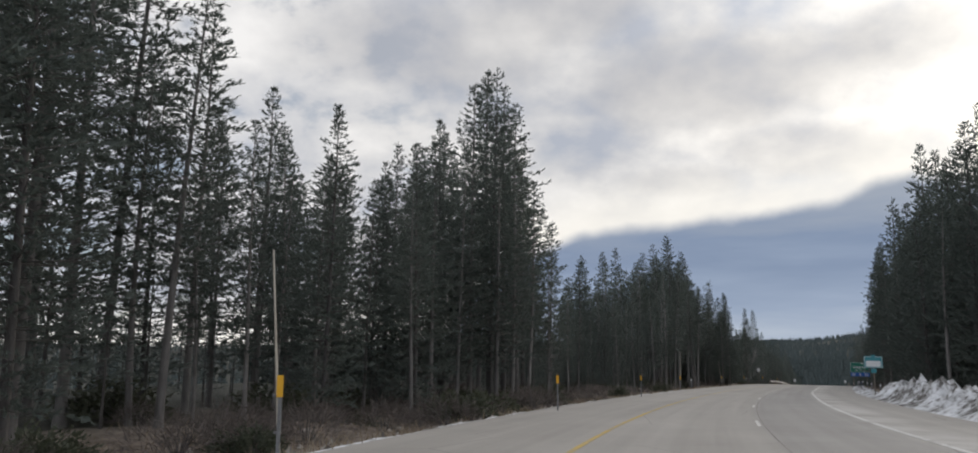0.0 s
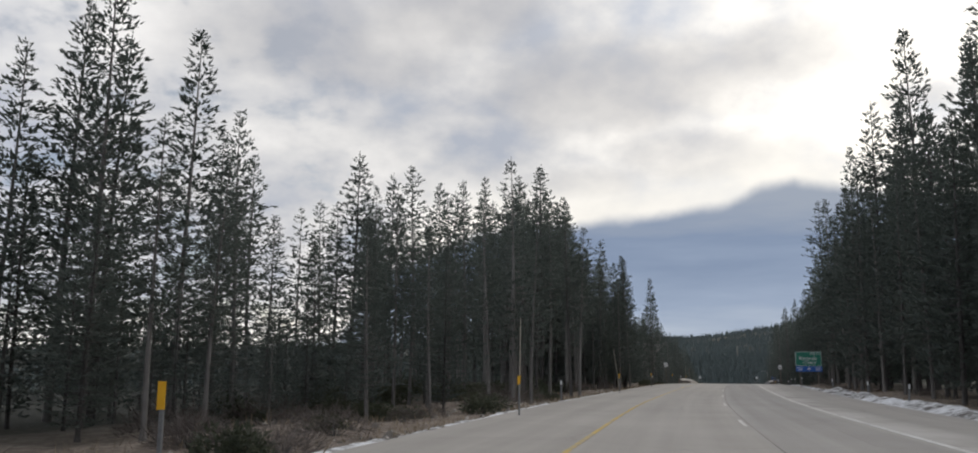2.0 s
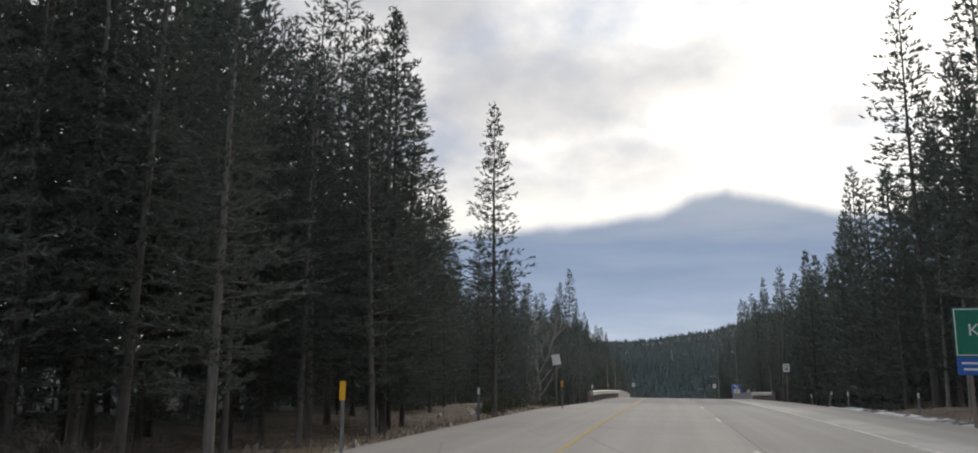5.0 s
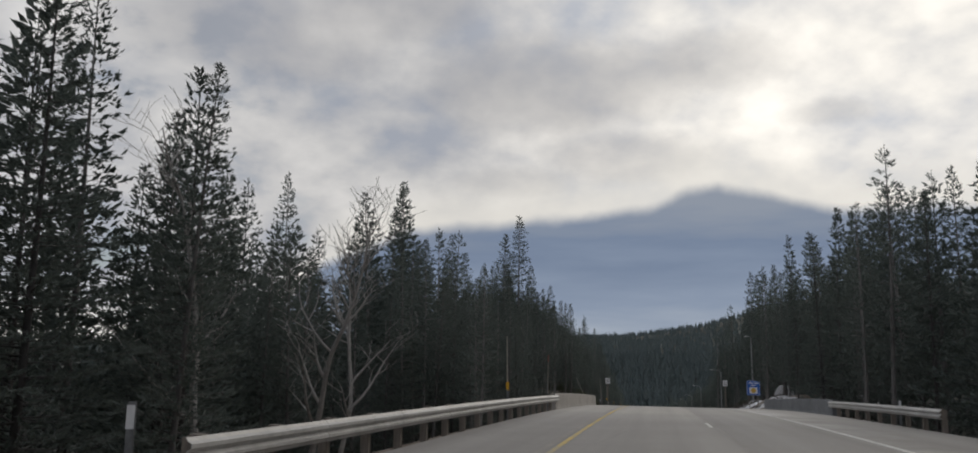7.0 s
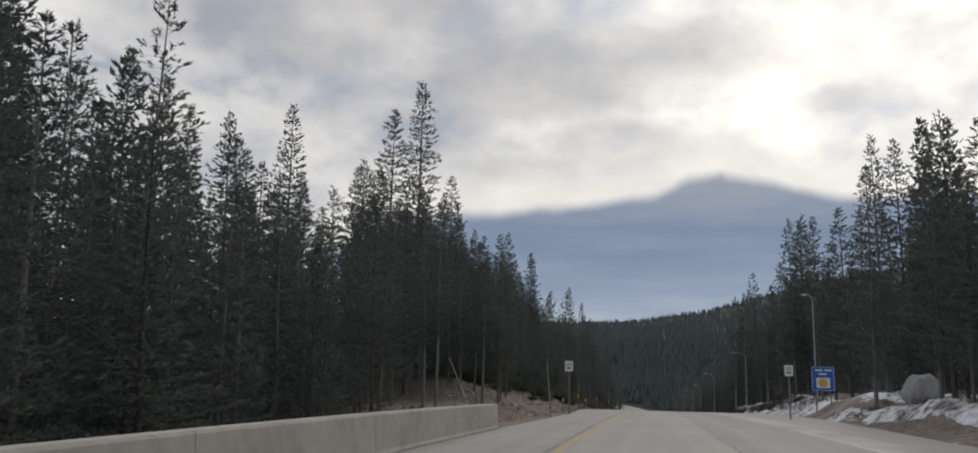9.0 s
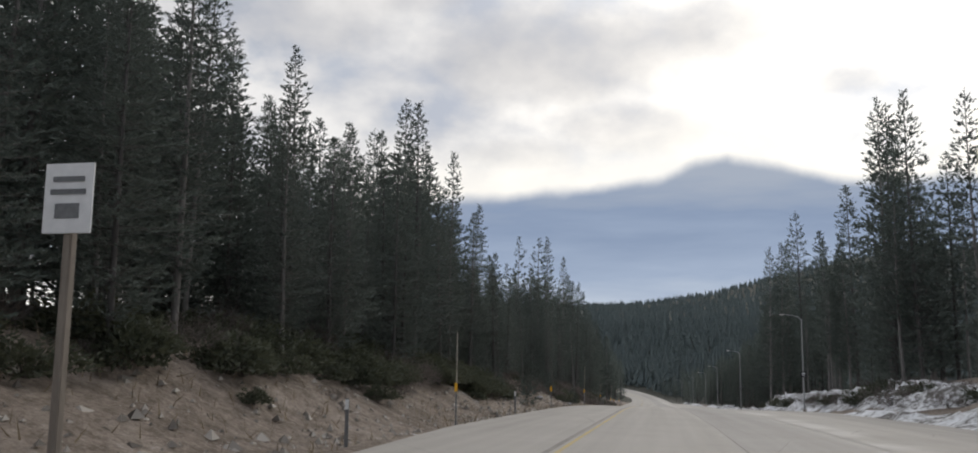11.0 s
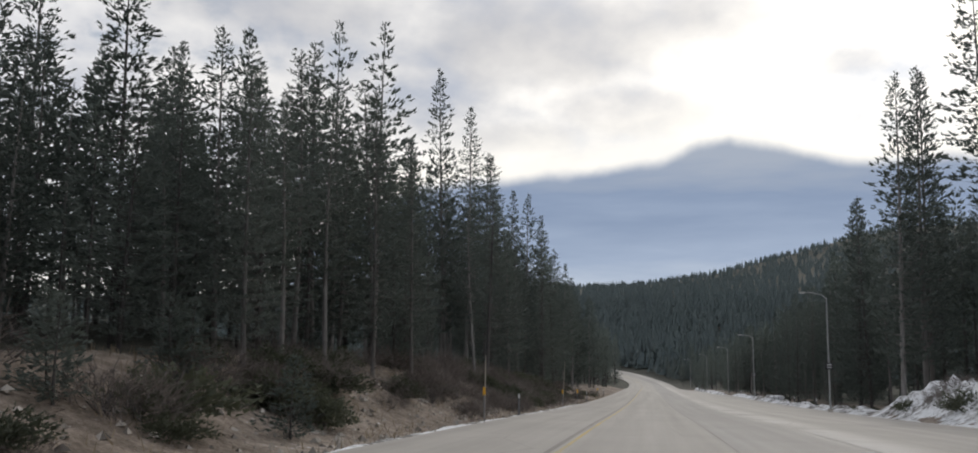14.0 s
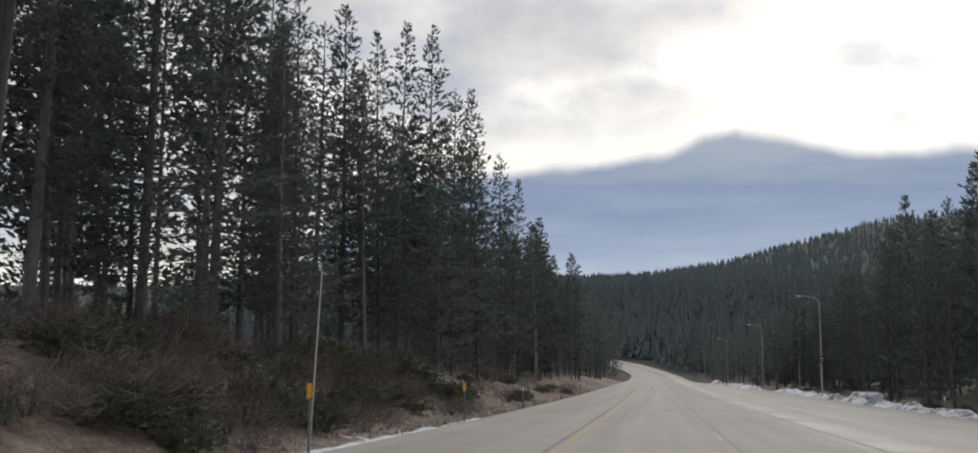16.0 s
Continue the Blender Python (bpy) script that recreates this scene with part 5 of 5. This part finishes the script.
lettering("Kingvale", 0.56, WHITEP, guide, (-0.02, -0.016, 3.10))
lettering("1/2 MILE", 0.40, WHITEP, guide, (0.05, -0.016, 2.58))
part("service_panel", box((2.75, 0.02, 0.58), (0.02, 0, 1.93), 0.004), BLUEP, guide, "blue service panel")
for cx in (-0.92, 0.02, 0.96):
    part("service_frame", box((0.80 if cx != 0.02 else 0.6, 0.006, 0.47), (cx, -0.013, 1.93), 0), BLUEP, guide)
bars(guide, [(-0.92, 2.03, 0.6, 0.07), (-0.92, 1.83, 0.5, 0.07), (0.96, 2.03, 0.6, 0.07), (0.96, 1.83, 0.5, 0.07)], WHITEP)
for k in range(3):
    flake = box((0.40, 0.008, 0.06), (0, 0, 0), 0.002)
    bmesh.ops.transform(flake, matrix=pose(0.02, -0.020, 1.93, 0, 60 * k + 30, 0), verts=flake.verts)
    part("symbol", flake, WHITEP, guide)

# teal sponsor sign with a white panel
sponsor = panel_sign(73.2, 10.1, 2.75, 1.40, 0.95, TEALP, (0.0,), "teal roadside sponsor sign with a white name panel", border=WHITEP)
part("name_panel", box((1.08, 0.008, 0.46), (0.0, -0.016, 2.62), 0.002), WHITEP, sponsor)
bars(sponsor, [(0.0, 2.70, 0.8, 0.06), (0.0, 2.56, 0.7, 0.06)], TEALP)
part("crest", box((0.36, 0.012, 0.20), (0.0, -0.012, 3.24), 0.03), TEALP, sponsor)
part("tag", box((0.42, 0.012, 0.34), (0.0, -0.012, 2.04), 0.01), TEALP, sponsor)

# plain white regulatory signs
panel_sign(161.6, -6.6, 2.62, 0.50, 0.62, WHITEP, (0.0,), "small white sign tilted on a thin timber post", tilt=-9, turn=10)
for s, u, z in ((184.5, 9.9, 2.75), (257.0, -5.3, 3.0), (257.8, 8.45, 3.0)):
    w = panel_sign(s, u, z, 0.52, 0.66, WHITEP, (0.0,), "small white regulatory sign on a timber post")
    bars(w, [(0, z + 0.18, 0.34, 0.05), (0, z + 0.06, 0.38, 0.05), (0, z - 0.12, 0.26, 0.14)], POSTSTEEL)

# blue information sign
info = panel_sign(273.6, 13.5, 3.05, 1.75, 1.95, BLUEP, (-0.55, 0.55), "blue information sign with a white emblem panel", border=WHITEP)
bars(info, [(-0.3, 3.72, 0.55, 0.13), (0.4, 3.72, 0.55, 0.13), (0.0, 3.42, 0.6, 0.13)], WHITEP)
part("emblem_panel", box((1.05, 0.008, 0.82), (0.0, -0.015, 2.72), 0.003), WHITEP, info)
disc = bmesh.new()
bmesh.ops.create_cone(disc, cap_ends=True, segments=28, radius1=0.34, radius2=0.34, depth=0.01, matrix=pose(0.0, -0.024, 2.72, 90, 0, 0))
part("emblem", disc, AMBERP, info)


def street_lamp(s, u, with_box, reach=1.75):
    lamp = new("street_lamp")
    lamp.matrix_world = stand(s, u)
    part("base", rod([(0, 0, -0.3), (0, 0, 0.25)], [0.20, 0.18], 12), CONCRETE, lamp)
    part("pole", rod([(0, 0, 0.2), (0, 0, 5), (0, 0, 9.4)], [0.085, 0.068, 0.05], 12), LAMPSTEEL, lamp)
    part("arm", rod([(0, 0, 9.3), (-0.18 * reach, 0, 9.62), (-0.55 * reach, 0, 9.80), (-0.95 * reach, 0, 9.86)], [0.045, 0.04, 0.036, 0.032], 8), LAMPSTEEL, lamp)
    part("head", box((0.56, 0.24, 0.12), (-reach - 0.15, 0, 9.86), 0.04), GALV, lamp)
    part("lens", box((0.34, 0.17, 0.04), (-reach - 0.18, 0, 9.785), 0.012), WHITEP, lamp)
    if with_box:
        plate = part("plate", box((0.62, 0.06, 0.55), (0, -0.13, 3.75), 0.02), BLACKP, lamp, "black plate with pale writing")
        part("writing", box((0.42, 0.008, 0.07), (0, -0.165, 3.86), 0.001), WHITEP, plate)
        part("writing", box((0.34, 0.008, 0.05), (0, -0.165, 3.66), 0.001), WHITEP, plate)
    return tagged(lamp, "tall galvanised street lamp with curved arm over the road", "street lamp", "street lamps")


street_lamp(280.2, 14.2, False, 0.5)
for s, u, w in ((338.0, 14.95, True), (391.5, 14.7, True), (450.0, 15.9, True), (498.5, 16.6, False), (556.0, 16.2, False), (612.0, 15.0, False)):
    street_lamp(s, u, w)


# ---- snow ----
def snow_heap(name, s0, s1, u0, u1, height, seed, label, step=0.45, crown=0.45):
    """Ploughed old snow heaped along the road: a lumpy closed mound whose foot sinks into the ground."""
    r = np.random.default_rng(seed)
    sv, uv = np.arange(s0, s1 + 0.01, step), np.linspace(0, 1, max(7, int((u1 - u0) / 0.35)))
    A, B = np.meshgrid(sv, uv, indexing="ij")
    wob = 0.5 * np.sin(A * 0.21 + seed) + 0.3 * np.sin(A * 0.53 + 2 * seed)
    U = u0 + (u1 - u0) * B + wob * (0.25 if u1 - u0 > 1.5 else 0.1)
    P = road_xyz(A.ravel(), U.ravel())
    ends = ss(s0, s0 + 3, A) * (1 - ss(s1 - 3, s1, A))
    mound = np.where(B < crown, ss(0, crown, B), 1 - ss(crown, 1, B) * 0.95)
    lump = 0.62 + 0.30 * wave(A, U, 0.9, seed) + 0.22 * wave(A, U, 2.1, seed + 1) + 0.20 * wave(A, U, 4.7, seed + 2) + 0.16 * np.abs(wave(A, U, 7.3, seed + 4)) + r.normal(0, 0.10, A.shape)
    z = land(P[:, 0], P[:, 1]) - 0.10 + (height * mound * np.maximum(lump, 0.03) * ends).ravel() + 0.04 * (mound * ends).ravel()
    V = np.stack([P[:, 0], P[:, 1], z], 1)
    n = len(uv)
    faces = [(i * n + j, i * n + j + 1, (i + 1) * n + j + 1, (i + 1) * n + j) for i in range(len(sv) - 1) for j in range(n - 1)]
    return tagged(obj_from(name, V.tolist(), [f[::-1] for f in faces], SNOW, smooth_shade=True), label, "snow", kind="structure")


snow_heap("snow_berm", 22, 74, 9.2, 14.2, 1.5, 1, "ploughed dirty snow berm along the shoulder")
snow_heap("snow_berm", 72, 122, 9.3, 12.2, 0.42, 2, "low dirty snow berm along the shoulder")
snow_heap("snow_berm", 118, 184, 9.6, 11.6, 0.22, 3, "thin dirty snow rim along the shoulder")
snow_heap("snow_berm", 236, 266, 11.2, 13.4, 0.35, 9, "broken dirty snow beside the ramp")
snow_heap("snow_field", 240, 276, 13.2, 24.0, 0.28, 4, "flat patch of old snow under the trees", 0.6)
snow_heap("snow_berm", 276, 312, 12.0, 15.5, 0.5, 5, "dirty snow berm along the shoulder")
snow_heap("snow_bank", 306, 386, 14.8, 22.5, 1.0, 6, "high crusted snow bank with brush showing through", 0.36, 0.6)
snow_heap("snow_berm", 384, 480, 14.9, 17.6, 0.62, 7, "low snow rim along the wide shoulder")
snow_heap("snow_berm", 480, 560, 12.5, 15.5, 0.6, 8, "low snow rim along the road")
snow_heap("snow_rim", -10, 60, -6.9, -6.2, 0.06, 10, "thin crust of snow along the pavement edge", 0.6)
snow_heap("snow_rim", 56, 110, -6.9, -6.1, 0.09, 11, "thin crust of snow along the pavement edge", 0.6)
snow_heap("snow_rim", 335, 400, -7.2, -6.3, 0.10, 12, "thin crust of snow along the pavement edge", 0.6)


def lump(name, s, u, size, mat, label, category, seed, dz=0.0, flat=0.0):
    """A rounded, uneven block."""
    bm = bmesh.new()
    bmesh.ops.create_icosphere(bm, subdivisions=4, radius=1.0)
    noise.seed_set(seed)
    for v in bm.verts:
        d = v.co.normalized()
        k = 1 + 0.22 * noise.noise(d * 1.6 + Vector((seed, 0, 0))) + 0.08 * noise.noise(d * 4.5) + 0.03 * noise.noise(d * 12)
        v.co = Vector((d.x * size[0], d.y * size[1], d.z * size[2])) * k
        if flat and v.co.z > size[2] * flat:
            v.co.z = size[2] * flat + (v.co.z - size[2] * flat) * 0.15
    ob = part(name, bm, mat, None)
    for p in ob.data.polygons:
        p.use_smooth = True
    ob.matrix_world = stand(s, u) @ pose(0, 0, size[2] * 0.45 + dz)
    return tagged(ob, label, category)


lump("boulder", 251.0, 14.1, (1.0, 0.8, 1.05), GRANITE, "big grey granite boulder standing in the snow", "boulder", 5)
lump("boulder", 326.0, -13.6, (0.7, 0.5, 0.3), GRANITE, "pale weathered boulder on the brow of the cut slope", "boulder", 6)
lump("boulder", 321.5, -13.8, (0.5, 0.4, 0.22), GRANITE, "small pale boulder on the brow of the cut slope", "boulder", 7)
snag = new("tree_stump")
snag.matrix_world = stand(243.2, 13.0)
part("stem", rod([(0, 0, -0.3), (0.03, 0, 0.5), (0.0, 0.05, 1.35), (0.08, 0.02, 1.9)], [0.17, 0.13, 0.10, 0.02], 9), BARK, snag)
part("branch", rod([(0.0, 0.03, 0.9), (0.3, 0.0, 1.15), (0.42, 0.0, 1.5)], [0.045, 0.03, 0.008], 6), BARK, snag)
tagged(snag, "dark broken tree stump beside the snow patch", "stump")
lump("snow_block", 439.1, 17.3, (1.35, 0.8, 0.55), SNOW, "large block of clean snow beside the road", "snow", 9, 0.40, 0.6)
lump("rock", 330.5, -8.3, (0.22, 0.2, 0.16), GRANITE, "small pale rock on the cut slope", "rock", 12)
lump("rock", 318.0, -9.6, (0.30, 0.26, 0.2), GRANITE, "small pale rock on the cut slope", "rock", 14)
lump("rock", 381.0, -8.6, (0.2, 0.22, 0.15), GRANITE, "small pale rock on the cut slope", "rock", 15)


# ---- brush ----
def shrub_mesh(seed, twiggy):
    r = np.random.default_rng(seed)
    stems, n = [], 26
    for k in range(n):
        a, out = r.uniform(0, 6.28), r.uniform(0.2, 0.95)
        q = np.array((math.cos(a) * out, math.sin(a) * out, r.uniform(0.45, 0.95) * (1.15 - 0.5 * out)))
        w = np.cross(q, (0, 0, 1.0)) * 0.016 / (np.linalg.norm(np.cross(q, (0, 0, 1.0))) + 1e-6)
        b = q * np.array((0.12, 0.12, 0)) - np.array((0, 0, 0.1))
        stems += [b - w, b + w, q]
    m = 520
    th, ph = r.uniform(0, 6.28, m), np.arccos(r.uniform(0.02, 1.0, m))
    rad = (0.72 + 0.28 * r.random(m)) * (1 + 0.22 * np.sin(th * 3 + seed) + 0.12 * np.sin(th * 7 + ph * 5))
    c = np.stack([np.cos(th) * np.sin(ph) * rad, np.sin(th) * np.sin(ph) * rad, np.cos(ph) * rad * 0.85], 1)
    d = c / np.linalg.norm(c, axis=1)[:, None] + np.array((0, 0, 0.4))
    leaves = blades(r, c, d, 0.12 if not twiggy else 0.38, 0.055 if not twiggy else 0.022, 0.7)
    if not twiggy:
        more = np.concatenate([c * 0.9, c[:260] * 0.6])
        leaves = np.concatenate([leaves, blades(r, more, np.concatenate([d, d[:260]]), 0.15, 0.10, 0.7)])
    return tri_mesh("stem", np.array(stems), BARK), tri_mesh("crown", leaves, TWIGS if twiggy else SCRUB)


SHRUBS = [shrub_mesh(40 + k, False) for k in range(3)]
BRUSH = [shrub_mesh(50 + k, True) for k in range(3)]


def shrub(s, u, size, twiggy, rnd):
    stems, leaves = (BRUSH if twiggy else SHRUBS)[int(rnd.integers(3))]
    ob = new("dry_bush" if twiggy else "shrub")
    ob.matrix_world = stand(s, u, None, rnd.uniform(0, 360)) @ Matrix.Diagonal((size * rnd.uniform(0.9, 1.4), size * rnd.uniform(0.9, 1.3), size * rnd.uniform(0.7, 1.0), 1))
    for name, me in (("stem", stems), ("crown", leaves)):
        c = new(name, me)
        c.parent = ob
    return tagged(ob, "leafless grey-brown bush beside the road" if twiggy else "low dark green evergreen shrub on the roadside bank", "bush", "roadside brush")


brush_rng = np.random.default_rng(33)
for count, s0, s1, u0, u1, low, high, dry in ((54, 6, 130, -7.8, -12, 0.5, 1.0, 0.75), (26, 14, 60, -7.6, -10.5, 0.6, 1.25, 0.85), (60, 4, 125, -11, -17, 0.7, 1.6, 0.3), (16, 150, 240, -8, -16, 0.6, 1.1, 0.5), (64, 262, 300, -10.6, -14.2, 0.8, 1.3, 0.06),
                                              (56, 292, 322, -10.2, -13.6, 0.9, 1.4, 0.08), (46, 322, 372, -9.0, -14, 0.6, 1.2, 0.65), (74, 328, 400, -9.4, -14.0, 0.8, 1.4, 0.75), (22, 262, 330, -8.6, -12, 0.4, 0.8, 0.8), (64, 284, 330, -10.8, -14, 0.7, 1.15, 0.4), (44, 372, 405, -8.8, -13, 0.7, 1.2, 0.3), (26, 400, 450, -8.4, -13, 0.6, 1.1, 0.6),
                                              (64, 348, 404, -7.9, -11.5, 0.55, 1.0, 0.9), (44, 306, 382, 16.3, 22, 0.9, 1.6, 0.6), (26, 100, 240, 12, 17, 0.4, 0.9, 0.7), (24, 384, 480, 17.5, 22, 0.4, 0.9, 0.6), (12, 232, 262, 11.6, 16, 0.3, 0.6, 0.8)):
    for _ in range(count):
        s, u = brush_rng.uniform(s0, s1), u0 + (u1 - u0) * brush_rng.random()
        bare = 310 < s < 332 and -13.6 < u < 0      # thinly grown soil between the thickets
        if bare and brush_rng.random() < 0.55:
            continue
        shrub(s, u, brush_rng.uniform(low, high) * (0.6 if bare else 1.0), brush_rng.random() < (0.85 if bare else dry), brush_rng)
plant("young", 315.8, -10.3, 3.3, brush_rng, 1.0)
for _ in range(26):
    s, u = brush_rng.uniform(300, 350), brush_rng.uniform(-12, -8.5)
    plant("young", s, u, brush_rng.uniform(1.2, 2.4), brush_rng, 1.0) if brush_rng.random() < 0.3 else None


def ground_litter():
    """Dry grass, fallen twigs and needle litter on the verges."""
    r = np.random.default_rng(44)
    s = np.concatenate([r.uniform(-5, 165, 13000), r.uniform(232, 460, 17000), r.uniform(60, 240, 5000)])
    u = np.concatenate([-6.4 - 7 * r.random(13000) ** 1.3, -6.6 - 9 * r.random(17000) ** 1.1, 11 + 6 * r.random(5000)])
    patchy = wave(s, u, 0.5, 3) + 0.7 * wave(s, u, 1.4, 5) + r.normal(0, 0.5, len(s)) > -0.1
    s, u = s[patchy], u[patchy]
    p = road_xyz(s, u)
    p[:, 2] = land(p[:, 0], p[:, 1]) - 0.05
    tri = blades(r, p, np.tile(np.array((0, 0, 1.0)), (len(p), 1)), 0.34, 0.03, 0.45)
    tagged(new("dry_grass", tri_mesh("dry_grass", tri, GRASS)), "sparse dry winter grass and stalks on the verges", "grass", kind="stuff")


ground_litter()


def clods():
    """Loose soil clods, stones and bits of bark lying on the verges and the cut slope."""
    r = np.random.default_rng(45)
    s = np.concatenate([r.uniform(-5, 165, 1500), r.uniform(250, 420, 5200)])
    u = np.concatenate([-6.5 - 5 * r.random(1500), -6.8 - 5.5 * r.random(5200)])
    p = road_xyz(s, u)
    p[:, 2] = land(p[:, 0], p[:, 1]) - 0.02
    n = len(p)
    size = (0.025 + 0.15 * r.random(n) ** 3)[:, None] * r.uniform(0.6, 1.5, (n, 3))
    turn = r.uniform(0, 6.28, n)
    cx, sx = np.cos(turn), np.sin(turn)
    corners = []
    for dx, dy, dz in ((1, 0, 0), (0, 1, 0), (-1, 0, 0), (0, -1, 0), (0, 0, 0.8)):
        x, y = dx * size[:, 0] * r.uniform(0.7, 1.2, n), dy * size[:, 1] * r.uniform(0.7, 1.2, n)
        corners.append(p + np.stack([x * cx - y * sx, x * sx + y * cx, dz * size[:, 2]], 1))
    tris = [np.stack([corners[k], corners[(k + 1) % 4], corners[4]], 1) for k in range(4)]
    tagged(new("clods", tri_mesh("clods", np.concatenate(tris).reshape(-1, 3), CLOD)), "loose soil clods and stones on the roadside slope", "soil", kind="stuff")


clods()
